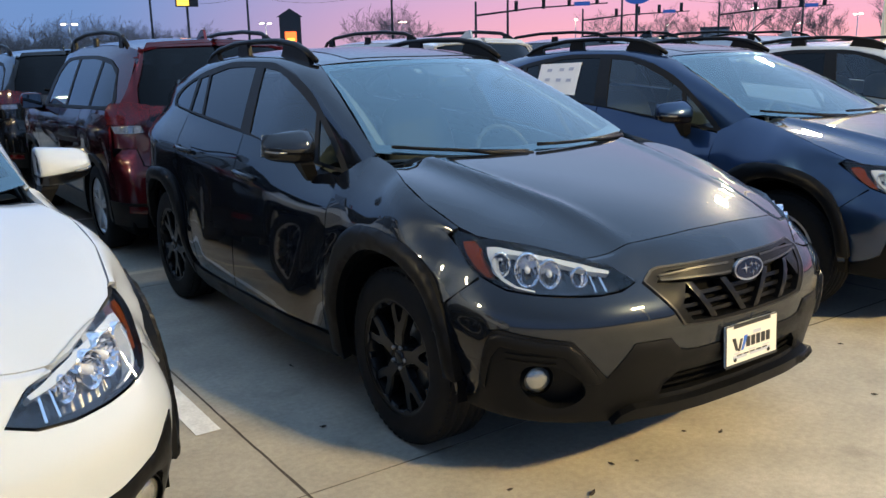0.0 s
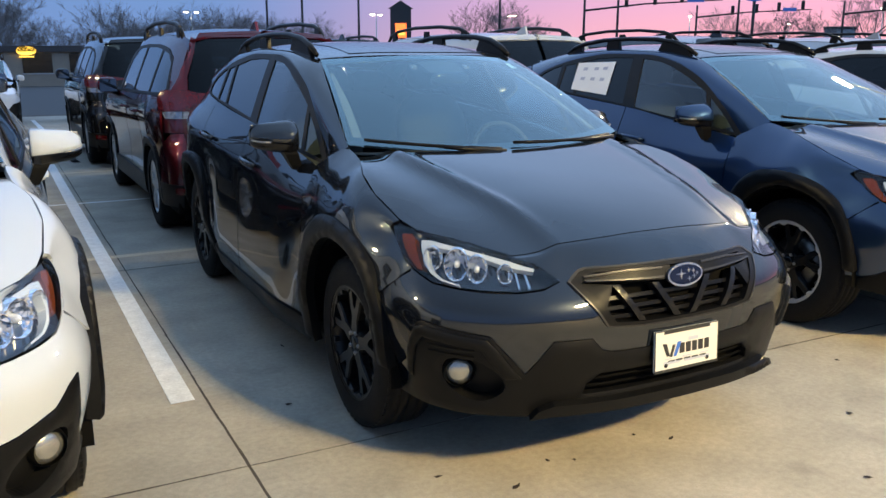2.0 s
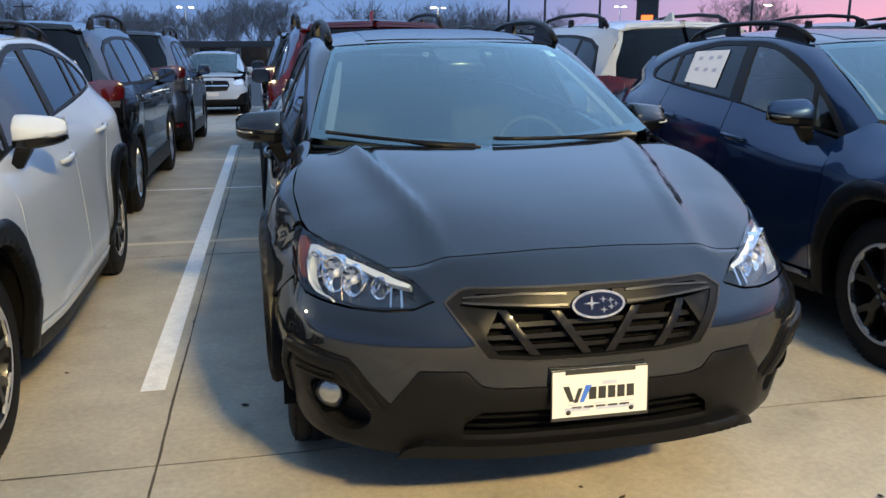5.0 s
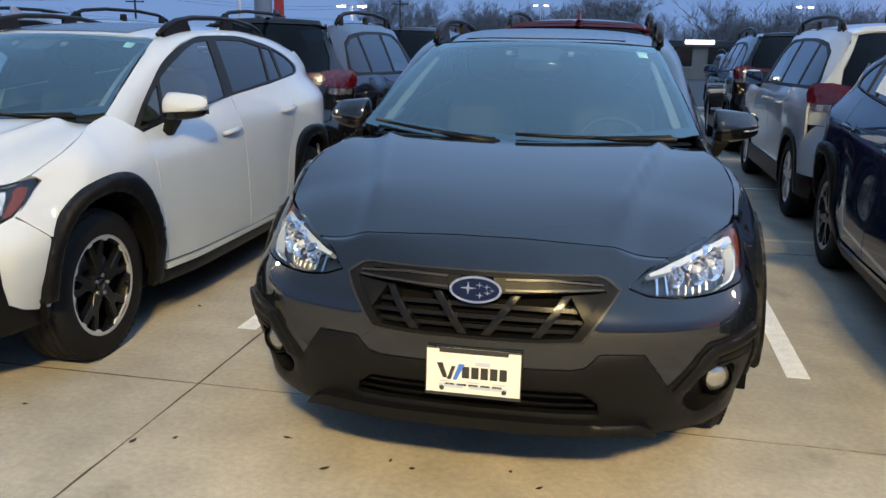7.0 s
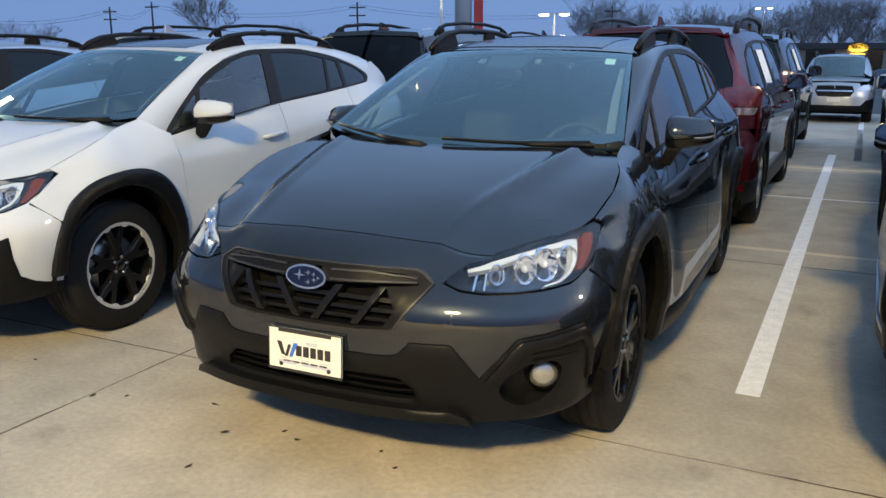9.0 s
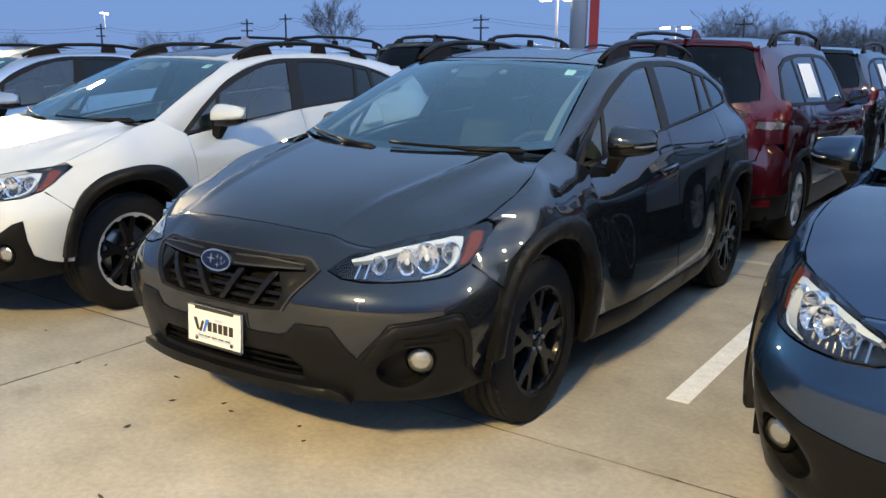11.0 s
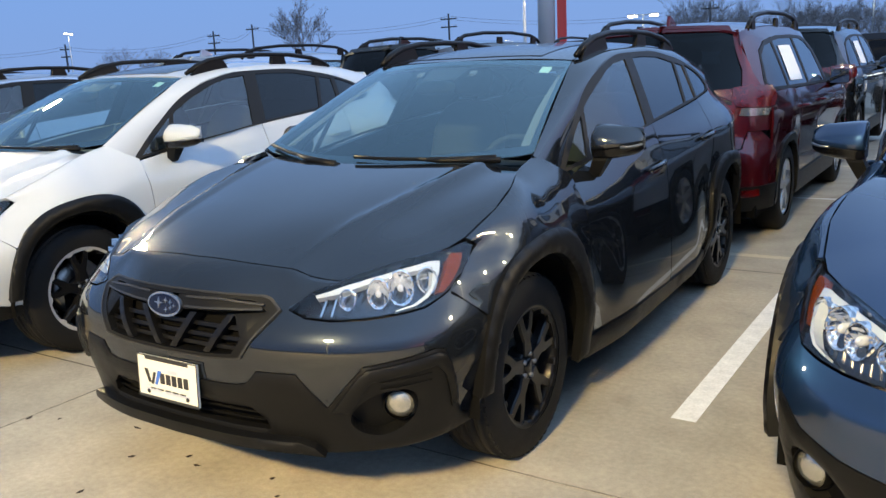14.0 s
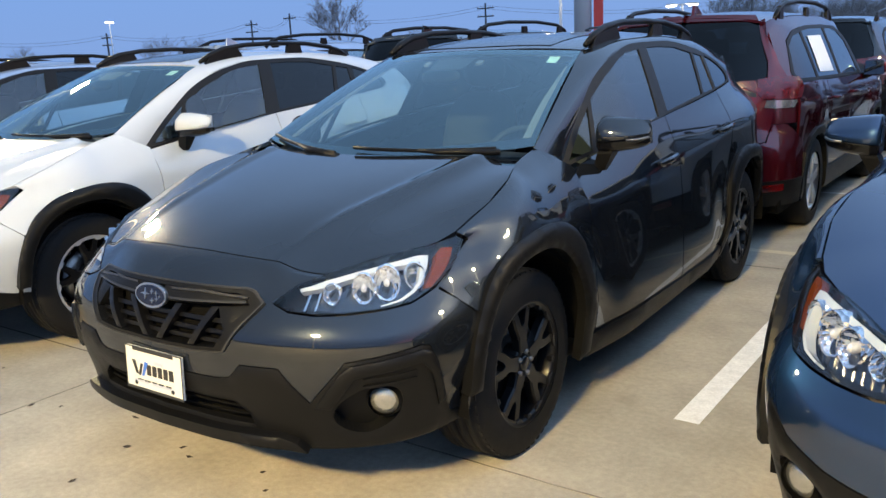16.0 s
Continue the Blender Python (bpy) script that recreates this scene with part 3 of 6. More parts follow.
# ---- hatchback crossover ----
def wheel_parts(parent, spokes="dark"):
    """Four wheels with tyre, rim and hub; the outer face lies towards +x on the one side and -x on the other."""
    half = .112
    tread = [(.235, -half), (.285, -half - .006), (.325, -half + .004), (.342, -half + .016), (.350, -half + .034)]
    ribs = []
    for k in range(4):
        h = -.066 + k * .044
        ribs += [(.352, h - .017), (.352, h + .014), (.343, h + .017), (.343, h + .024)]
    tyre = lathe([*tread, *ribs[:-2], *[(r, -h) for r, h in reversed(tread)]], 56)
    for k in range(56):
        a = 2 * math.pi * k / 56
        for sgn in (-1, 1):
            tyre.join(block(.024, .022, .006, 0, (sgn * .088, 0, .3385)), pose(0, 0, 0, math.degrees(a), 0, 0))
    rim = lathe([(.232, -half), (.240, half - .012), (.236, half - .004), (.222, half - .006), (.214, half - .022), (.206, .03), (.205, -half)], 48)
    spoke = Shape()
    for k in range(5):
        turn = pose(0, 0, 0, 72 * k + 36, 0, 0)
        spoke.join(prism([(-.030, .040), (.030, .040), (.026, .100), (.048, .150), (.064, .214), (.034, .219), (.018, .160), (0, .136), (-.018, .160), (-.034, .219), (-.064, .214), (-.048, .150), (-.026, .100)], half - .05, half - .014, .007), turn)
        spoke.join(prism([(-.010, .205), (.010, .205), (.016, .222), (-.016, .222)], half - .03, half - .008, .002), turn @ pose(0, 0, 0, 36, 0, 0))
    spoke.join(lathe([(.0, half - .02), (.058, half - .02), (.064, half - .028), (.064, .02)], 24))
    tips = Shape()
    for sg in (-1, 1):
        tips.join(prism([(sg * .049, .200), (sg * .067, .196), (sg * .094, .204), (sg * .090, .217), (sg * .058, .222), (sg * .030, .221)][::sg], half - .016, half - .006, .003))
        tips.join(prism([(sg * .0, .214), (sg * .062, .210), (sg * .062, .219), (sg * .0, .222)][::sg], half - .018, half - .009, 0))
    lipring = lathe([(.220 if spokes == "machined" else .226, half - .005), (.230, half - .002), (.2375, half - .004)], 48)
    cap = lathe([(0, half - .010), (.024, half - .010), (.030, half - .014), (.030, half - .03)], 20)
    nut = lathe([(0, half - .008), (.007, half - .008), (.010, half - .012), (.010, half - .035)], 6)
    disc = lathe([(.07, .03), (.150, .03), (.150, .012), (.07, .012)], 32)
    caliper = prism([(.075, -.07), (.145, -.075), (.155, 0), (.145, .075), (.075, .07)], -.01, .055, .01)
    me = {n: s.mesh(n, m) for n, s, m in (("tyre", tyre, RUBBER), ("rim", rim, RIMBLACK), ("spoke_star", spoke, RIMBLACK), ("spoke_tip", tips, RIMSILVER if spokes == "machined" else RIMBLACK), ("rim_edge", lipring, RIMSILVER if spokes == "machined" else RIMBLACK),
                                         ("hub_cap", cap, GLOSSBLACK), ("wheel_nut", nut, STEEL), ("brake_disc", disc, STEEL), ("brake_caliper", caliper, STEEL))}
    for sx in (-1, 1):
        for y in (0, 2.665):
            w = part("wheel", me["tyre"], None, parent, "black tyre on a dark alloy wheel", pose(sx * .742, y, .350, 17 * y + 40 * sx, 0, 90 - 90 * sx))
            for n in ("rim", "spoke_star", "rim_edge", "hub_cap", "brake_disc", "brake_caliper"):
                part(n, me[n], None, w)
            for k in range(5):
                part("spoke_tip", me["spoke_tip"], None, w, "", pose(0, 0, 0, 72 * k + 36, 0, 0))
                a = 2 * math.pi * (k + .5) / 5
                part("wheel_nut", me["wheel_nut"], None, w, "", pose(0, .045 * math.cos(a), .045 * math.sin(a)))


ARCH = [(-.452, .40), (-.445, .50), (-.410, .62), (-.325, .75), (-.20, .828), (.0, .862), (.17, .858), (.30, .81), (.385, .72), (.435, .58), (.455, .42), (.46, .26)]
OPEN = [(-.392, .40), (-.385, .47), (-.36, .57), (-.28, .695), (-.16, .765), (.0, .79), (.15, .765), (.27, .68), (.345, .56), (.375, .42), (.38, .24)]


def eased(pts, times=2):
    """An open line with its corners cut smooth."""
    for _ in range(times):
        pts = pts[:1] + [q for a, b in zip(pts[:-1], pts[1:]) for q in ((a[0] * .75 + b[0] * .25, a[1] * .75 + b[1] * .25), (a[0] * .25 + b[0] * .75, a[1] * .25 + b[1] * .75))] + pts[-1:]
    return pts


ARCH_S, OPEN_S = eased(ARCH), eased(OPEN)


def hatchback(name, label, m, colour, group, spokes="dark", plate=True):
    car = thing(name, label, "car", m, group)

    def pair(n, shape, mat, lab=""):
        return [part(n, shape, mat, car, lab), part(n, shape.mirrored(), mat, car, lab)]

    # bonnet, wings, doors
    hx = [(0, .085), (.30, .108), (.55, .165), (.69, .228), (.724, .212), (.735, .150), (.754, .09), (.785, 0), (.8055, -.16), (.7895, -.34), (.769, -.42), (.70, -.545), (.62, -.66), *[(x, float(LIPLINE(x)) + .003) for x in np.linspace(.575, 0, 24)]]
    part("bonnet", patch(hood, hx + [(-x, y) for x, y in reversed(hx[1:-1])], .024), colour, car)
    top = lambda y: float(SHOULDER(y)) + ROLL
    low = lambda o: [(y * 1.07, .345 + (z - .345) * 1.07) for y, z in o]
    wing_out = [(.490, .345), (.482, .70), (.478, .93), (.476, .972), (.44, .984), (.40, .996), (.35, 1.024), (.315, 1.055), (.30, top(.30)), (.14, top(.14)), (0, top(0)), (-.15, top(-.15)), (-.27, top(-.27)), (-.345, top(-.345)), (-.330, .940), (-.312, .900), (-.350, .864), (-.362, .857), (-.437, .806), (-.498, .772), (-.444, .7185), (-.388, .669), (-.352, .655), *low(OPEN_S[9:-4]), (.425, .40), (.43, .345)]
    pair("front_wing", patch(wing, wing_out, .035), colour)
    belt = BELT
    line = lambda a, b, n=8: [(y, float(belt(y))) for y in np.linspace(a, b, n)]
    front = [(.496, .345), (1.452, .335), (1.492, .75), (1.50, .95), *line(1.50, .484, 12), (.484, .93), (.488, .70)]
    rear = [(1.460, .335), (2.03, .345), (2.10, .48), (2.155, .66), (2.25, .80), (2.33, .92), (2.37, 1.05), *line(2.385, 1.508, 10), (1.508, .95), (1.50, .75)]
    cup = lathe([(0, -.016), (.03, -.014), (.048, -.004), (.055, .002)], 20, "x")
    for sh, name2, hy, hz in ((front, "front_door", 1.345, .935), (rear, "rear_door", 2.225, 1.0)):
        for ob, sx in zip(pair(name2, patch(side, sh, .04), colour), (1, -1)):
            x = float(side(np.array(hy), np.array(hz))[0])
            bar = tube([(x + .004, hy - .115, hz - .012), (x + .030, hy - .095, hz - .006), (x + .036, hy, hz), (x + .030, hy + .085, hz + .006), (x + .004, hy + .105, hz + .008)], [.011, .014, .016, .014, .011], 8, .7)
            pocket = patch(side, [(hy + .085 * math.cos(a) - .01, hz - .004 + .036 * math.sin(a)) for a in np.linspace(0, 2 * math.pi, 21)[:-1]], .03, .0015, .004)
            part("door_handle", bar if sx > 0 else bar.mirrored(), colour, ob)
            part("handle_cup", pocket if sx > 0 else pocket.mirrored(), colour, ob)
    tip = tuple(LOWRAIL(1.0))
    tail_edge = [(3.02, 1.376), (3.11, 1.325), (3.19, 1.262), (3.26, 1.190), (3.33, 1.125), (3.42, 1.06), (3.46, .98), (3.46, .86), (3.40, .70), (3.36, .45)]
    quarter = [(2.045, .345), (2.11, .485), (2.162, .655), (2.257, .795), (2.338, .915), (2.378, 1.05), *line(2.393, 2.74, 6), (2.785, 1.236), (2.81, 1.255), tip, (2.90, 1.331), (2.972, 1.376), *tail_edge, *[(2.665 + y, z) for y, z in reversed(low(OPEN_S[2:-2]))]]
    pair("rear_wing", patch(quarter_side, quarter, .035), colour)
    edge3 = np.array([quarter_side(np.array(y), np.array(z)) for y, z in tail_edge[:-2]])
    inner3 = np.array([tail(np.array(.60), np.array(min(z, 1.33))) for y, z in tail_edge[:-2]])
    pair("tail_pillar", sheet(lambda u, v: np.stack([np.interp(u, range(len(edge3)), edge3[:, k]) * (1 - v) + np.interp(u, range(len(edge3)), inner3[:, k]) * v for k in range(3)], -1), np.arange(0, len(edge3) - .99, .5), np.linspace(0, 1, 4)), colour)
    sill = [(.44, .235), (2.24, .235), (2.24, .325), (2.02, .330), (1.46, .328), (.49, .332), (.44, .325)]
    if spokes != "dark":
        sill = [(y, min(z, .298)) for y, z in sill]
        pair("sill_strip", patch(side, [(.49, .302), (1.46, .302), (2.03, .302), (2.03, .328), (1.46, .326), (.49, .330)], .05, .014, .03, soft=.006), colour)
    pair("sill_cladding", patch(side, sill, .05, .016, .04, soft=.009), PLASTIC)
    for hub in (0, 2.665):
        way = 1 if hub == 0 else -1
        ring = [(hub + way * y, z) for y, z in ARCH_S] + [(hub + way * y, z) for y, z in reversed(OPEN_S)]
        pair("wheel_arch_cladding", patch(side, ring, .02, .022, .05, soft=.011), PLASTIC)
        liner = lathe([(.435, .56), (.435, .875)], 24, "x", -.08, math.pi + .08)
        liner = Shape().join(liner, pose(0, hub, .345))
        liner.add([(.56, hub - .5, .30), (.56, hub + .5, .30), (.56, hub + .5, .86), (.56, hub - .5, .86)], [(0, 1, 2, 3)], False)
        # the wells get their deep shade from this dark colour
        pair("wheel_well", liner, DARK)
    hole = lambda hub: [(hub + .42 * math.cos(a), .345 + .42 * math.sin(a)) for a in np.linspace(0, 2 * math.pi, 21)[:-1]]
    # dark sheet added behind the panels, shades the shut gaps
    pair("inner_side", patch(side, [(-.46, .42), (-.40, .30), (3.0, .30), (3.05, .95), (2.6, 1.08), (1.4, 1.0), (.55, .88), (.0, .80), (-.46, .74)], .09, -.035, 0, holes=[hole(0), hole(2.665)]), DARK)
    # greenhouse
    q = [[(.545, 1.022), (.722, 1.047), (.802, 1.222), (.70, 1.150)],
         [(.752, 1.052), (1.418, 1.128), (1.520, 1.448), (1.35, 1.434), (1.20, 1.398), (1.02, 1.332), (.842, 1.248)],
         [(1.545, 1.142), (2.130, 1.188), (2.235, 1.410), (2.02, 1.446), (1.80, 1.454), (1.63, 1.452)],
         [(2.165, 1.191), (2.370, 1.203), (2.398, 1.388), (2.270, 1.408)],
         [(2.410, 1.205), (2.69, 1.226), (2.735, 1.238), (2.755, 1.258), (2.735, 1.290), (2.66, 1.328), (2.55, 1.364), (2.448, 1.389)]]
    lows = [tuple(LOWRAIL(t)) for t in np.linspace(.02, .995, 26)]
    frame_out = [(.475, .992), *[(y, float(belt(y)) + .004) for y in np.linspace(.55, 2.74, 12)], (2.785, 1.240), (2.81, 1.258), *[(float(a), float(b) + .004) for a, b in reversed(lows)]]
    pair("window_surround", patch(glasshouse, frame_out, .04, .003, .012, holes=q), SURROUND)
    for i, g in enumerate(q):
        pair("side_window", patch(glasshouse, g, .08, -.002, 0), GLASS if i < 2 else TINTED, "" if i < 2 else "dark tinted side glass")
    pair("roof_pillar", patch(cant, [(.0, 0), *[(t, 0) for t in np.linspace(.04, 1, 30)], *[(t, 1) for t in np.linspace(1, 0, 31)]], .03, 0, .015), colour)
    yt = lambda x: .935 + .137 * (x / .556) ** 2
    rx = [(x, yt(x) + .012) for x in np.linspace(-.552, .552, 15)]
    edge = [(float(ROOFEDGE(y)[0]) - .004, y) for y in np.linspace(1.12, 3.0, 18)] + [(.45, 3.07), (.2, 3.11)]
    part("roof", patch(roof, rx + edge + [(-x, y) for x, y in reversed(edge)], .06, 0, .02), colour, car)
    sun = [(x, yt(x) + .07) for x in np.linspace(-.40, .40, 9)] + [(.40, 1.62), (-.40, 1.62)]
    part("sunroof", patch(roof, sun, .06, .0025, .003), GLOSSBLACK, car, "dark glass sunroof panel")
    part("headliner", patch(roof, rx + edge + [(-x, y) for x, y in reversed(edge)], .12, -.035, 0), LINER, car)
    ws = [(-1, .01), (-.9, .0), (-.5, -.0), (0, -.0), (.5, -.0), (.9, -.0), (1, .01), (1, 1), (-1, 1)]
    part("windscreen", patch(screen, ws, .09, .002, 0), SCREEN, car, "large raked windscreen")
    band = patch(screen, ws, .09, -.001, 0, holes=[[(-.965, .085), (-.4, .062), (.4, .062), (.965, .085), (.972, .93), (.3, .955), (-.3, .955), (-.972, .93)]])
    part("windscreen_border", band, GLOSSBLACK, car, "black printed border of the windscreen")
    eye = patch(screen, [(-.16, .80), (.16, .80), (.20, .96), (-.20, .96)], .06, -.012, 0)
    part("camera_housing", eye, TRIMGREY, car)
    pair("camera_lens", patch(screen, [(.235, .865), (.285, .865), (.285, .905), (.235, .905)], .03, -.010, .01), PILLARTRIM, "small pale camera cover behind the windscreen")
    trim = patch(screen, [(.90, .16), (.948, .10), (.958, .90), (.925, .90), (.90, .5)], .06, -.040, .01)
    pair("pillar_trim", trim, PILLARTRIM, "pale inner pillar trim")
    st = patch(screen, [(.80, .850), (.875, .845), (.88, .925), (.80, .93)], .04, -.004, 0)
    part("sticker", st, GREEN, car, "small pale green inspection sticker")
    cowl_out = [(x, y - .006) for x, y in ((-.715, .13), (-.55, .10), (-.3, .065), (0, .055), (.3, .065), (.55, .10), (.715, .13))] + [(.72 * s, .125 + .215 * s * s) for s in np.linspace(1, -1, 17)]
    part("cowl", patch(hood, cowl_out, .04, -.009, .02), PLASTIC, car)
    for x0, x1, y1 in ((.60, -.02, 0), (-.10, -.66, 0)):
        pts = []
        for k in range(7):
            s = (x0 + (x1 - x0) * k / 6)
            p = screen(np.array(s / .72), np.array(-.01 + .045 * k / 6))
            pts.append((p[0], p[1] - .012, p[2] + .016))
        w = part("wiper", tube(pts, .008, 6), PLASTIC, car)
        arm = [(pts[0][0] + .02, pts[0][1] - .004, pts[0][2] - .014), (pts[2][0], pts[2][1] - .012, pts[2][2] - .006), pts[3]]
        part("wiper_arm", tube(arm, [.014, .010, .007], 6), PLASTIC, w)
    # rails on the roof
    path = [(.566, 1.095, 1.478), (.570, 1.18, 1.520), (.573, 1.29, 1.556), (.575, 1.48, 1.580), (.576, 1.76, 1.586), (.576, 2.06, 1.578), (.576, 2.30, 1.550), (.576, 2.42, 1.518), (.576, 2.50, 1.482)]
    rail = tube(path, [.013, .018, .018, .016, .016, .016, .017, .018, .013], 10, 1.0)
    for y0, y1, y2, y3 in ((1.11, 1.46, 1.40, 1.17), (1.86, 2.02, 2.00, 1.88), (2.30, 2.50, 2.46, 2.34)):
        zs = spline(*[(p[1], p[2]) for p in path])
        zr = [float(roof(np.array(.55), np.array(y))[2]) - .02 for y in (y0, y1)]
        rail.join(prism([(y0, zr[0]), (y1, zr[1]), (y2, float(zs(y2)) + .002), (y3, float(zs(y3)) + .002)], .562, .588, .004))
    pair("roof_rail", rail, PLASTIC, "black raised roof rail")
    marker = patch(wing, [(.335, .900), (.43, .912), (.44, .930), (.35, .926)], .03, .003, .006)
    if plate:
        pair("wing_vent", marker, GLOSSBLACK)
    # mirrors
    def housing(lo, hi, cut):
        sh, rows = Shape(), []
        for k, x in enumerate((.826, .820, .828, .86, .91, .96, .985, 1.004, 1.016, 1.016)):
            e = (x - .82) / .196
            small = (.3, .86, .97, 1, 1, 1, .97, .90, .72, .2)[k]
            zt, zb, yf, yb = 1.196 - .022 * e - .03 * max(0, e - .7), 1.040 + .028 * e * e, .648 + .085 * e * e, .785
            zc, yc = (zt + zb) / 2, (yf + yb) / 2
            ring = [(yf + .012, zb + .004), (yf - .004, zb + .06), (yf, zt - .058), (yf + .010, zt - .040), (yf + .055, zt - .004), (yb - .02, zt - .002), (yb, zt - .02), (yb, zb + .02), (yb - .02, zb)]
            ring = ring + ring[:1]
            for _ in range(2):
                ring = [q for a, b in zip(ring[:-1], ring[1:]) for q in ((a[0] * .8 + b[0] * .2, a[1] * .8 + b[1] * .2), (a[0] * .2 + b[0] * .8, a[1] * .2 + b[1] * .8))]
                ring = ring + ring[:1]
            rows.append([(x, yc + (y - yc) * small, min(hi + .012 * e, max(lo + .012 * e, zc + (z - zc) * small))) for y, z in ring[:-1]])
        n = len(rows[0])
        sh.add([p for r in rows for p in r], [(a * n + b, a * n + (b + 1) % n, (a + 1) * n + (b + 1) % n, (a + 1) * n + b) for a in range(len(rows) - 1) for b in range(n)] + [tuple(range(n)), tuple(range((len(rows) - 1) * n, len(rows) * n))[::-1]], True)
        return sh
    shell, low = housing(1.088, 2, 0), housing(0, 1.0875, 1)
    foot = Shape()
    rows = [[(x, y, z) for x, y in ((x0, y0), (x1, y0 + .012), (x1, y1 - .01), (x0, y1))] for x0, x1, y0, y1, z in ((.79, .838, .690, .735, .966), (.80, .850, .682, .742, .985), (.820, .880, .668, .756, 1.040), (.83, .89, .670, .756, 1.06))]
    foot.add([p for r in rows for p in r], [(a * 4 + b, a * 4 + (b + 1) % 4, a * 4 + 4 + (b + 1) % 4, a * 4 + 4 + b) for a in range(3) for b in range(4)] + [(3, 2, 1, 0), (12, 13, 14, 15)], False)
    glass = prism([(-.10, -.052), (.080, -.044), (.070, .050), (-.09, .060)], .787, .790, 0, "y")
    glass.v = [(x + .935, y, z + 1.120) for x, y, z in glass.v]
    lampbar = tube([(.945, .672, 1.098), (.98, .688, 1.099), (1.0, .708, 1.102), (1.014, .74, 1.105)], .0045, 6)
    for sx, ob in zip((1, -1), pair("wing_mirror", shell, colour)):
        for n, s, mm in (("mirror_base", foot, PLASTIC), ("lower_shell", low, GLOSSBLACK), ("mirror_glass", glass, CHROME), ("indicator", lampbar, STEEL)):
            part(n, s if sx > 0 else s.mirrored(), mm, ob)
    # nose: painted upper skin with openings for the lamps and the grille, black lower skin
    GR = [(0, .602), (.20, .604), (.322, .614), (.362, .670), (.442, .755), (.40, .785), (.375, .792), (.2, .798), (0, .80)]
    grille_out = GR + [(-s, z) for s, z in reversed(GR[1:-1])]
    lamp = LAMP
    sport = spokes == "dark"
    blk = BLACKLINE if sport else SLOTLINE
    up = [(0, .522), *blk, (1.215, .34), (1.215, .60), (1.20, .665), (1.14, .715), (1.075, .762)]
    low_lamp = lamp[:LAMP_IN + 1]
    edge_up = [(s, z - .005) for s, z in low_lamp]
    hoodfront = [(.563, .814), (.662, .838), (.662, .886), (.5, .886), (.33, .886), (.16, .886), (0, .886)]
    skin = [*up, *edge_up[4:], *hoodfront]
    skin = skin + [(-s, z) for s, z in reversed(skin[1:-1])]
    qs = np.linspace(.15, 1.06, 300)
    lift_z = lambda o: [(s, float(np.interp(z, RISE(qs), qs))) for s, z in o]
    part("front_bumper", patch(nose_up, lift_z(skin), .025, 0, .02, holes=[lift_z(grille_out)]), colour, car, "painted front bumper skin")
    low_skin = [*[(s, z - .003) for s, z in [(0, .522), *blk]], (1.215, .318), (1.20, .305), (1.03, .298), (.82, .294), (.60, .298), (.40, .310), (0, .312)]
    intake = [(-.39, .372), (.39, .372), (.38, .41), (.33, .447), (-.33, .447), (-.38, .41)]
    fogs = rounded(FOGBOWL, 2)
    low_all = low_skin + [(-s, z) for s, z in reversed(low_skin[1:-1])]
    cl = part("bumper_cladding", patch(nose, low_all, .025, .009, .03, soft=.006, holes=[intake, fogs, [(-s, z) for s, z in reversed(fogs)]]), PLASTIC, car, "matt black lower bumper cladding")
    # raised frames round the lower corners, three grooves over each fog lamp
    if sport:
        for z in (.520, .542):
            g = patch(nose, [(.775, z - .006), (.935, z + .002), (.935, z + .010), (.770, z + .003)], .02, .018, .015, soft=.004)
            for sh in (g, g.mirrored()):
                part("groove_bar", sh, PLASTIC, cl)
        frame = [(.615, .452), (.70, .562), (.73, .588), (.80, .595), (.955, .612), (.985, .598), (1.01, .548), (1.052, .425), (1.030, .405), (.985, .53), (.950, .572), (.80, .556), (.745, .548), (.668, .448)]
        frame = patch(nose, frame, .012, .022, .03, soft=.006)
        for sh in (frame, frame.mirrored()):
            part("corner_frame", sh, PLASTIC, cl)
    bowl = patch(nose, fogs, .03, -.045, 0)
    wall = patch(nose, fogs, .03, .003, .050)
    wall.f, wall.s = [f for f, s in zip(wall.f, wall.s) if not s], [s for s in wall.s if not s]
    bowl.join(wall)
    for ob, sx in zip(pair("fog_lamp_recess", bowl, PLASTIC), (1, -1)):
        c = Vector((.742, -.696, .449))
        turn = Matrix.Translation(c) @ Euler((0, 0, radians(26))).to_matrix().to_4x4()
        ringS, lensS = Shape(), Shape()
        ringS.join(lathe([(.047, .014), (.053, .004), (.057, -.012), (.058, -.05)], 28, "y"), turn @ pose(0, 0, 0, 0, 0, 180))
        lensS.join(lathe([(0, .012), (.02, .0105), (.038, .004), (.048, -.006)], 28, "y"), turn @ pose(0, 0, 0, 0, 0, 180))
        part("fog_lamp_ring", ringS if sx > 0 else ringS.mirrored(), PLASTIC, ob)
        part("fog_lamp_lens", lensS if sx > 0 else lensS.mirrored(), FOGLENS, ob)
    # intake with slats, lip under it
    part("intake", patch(nose, intake, .05, -.06, .0), DARK, car)
    for z in (.393, .420):
        part("intake_slat", tube([tuple(nose(np.array(s), np.array(z)) + np.array([0, .02, 0])) for s in np.linspace(-.38, .38, 13)], .005, 6), DARK, car)
    lip = [(-.58, .306), (-.55, .338), (-.50, .358), (.50, .358), (.55, .338), (.58, .306), (.50, .316), (-.50, .316)]
    part("lip", patch(nose, lip, .03, .052, .060, soft=.010), PLASTIC, car, "black skid lip under the intake")
    # grille
    gr = part("grille", patch(nose, grille_out, .04, -.05, 0), DARK, car, "black hexagonal grille with crossing bars")
    inner = [(s * .90, .70 + (z - .70) * .86) for s, z in grille_out]
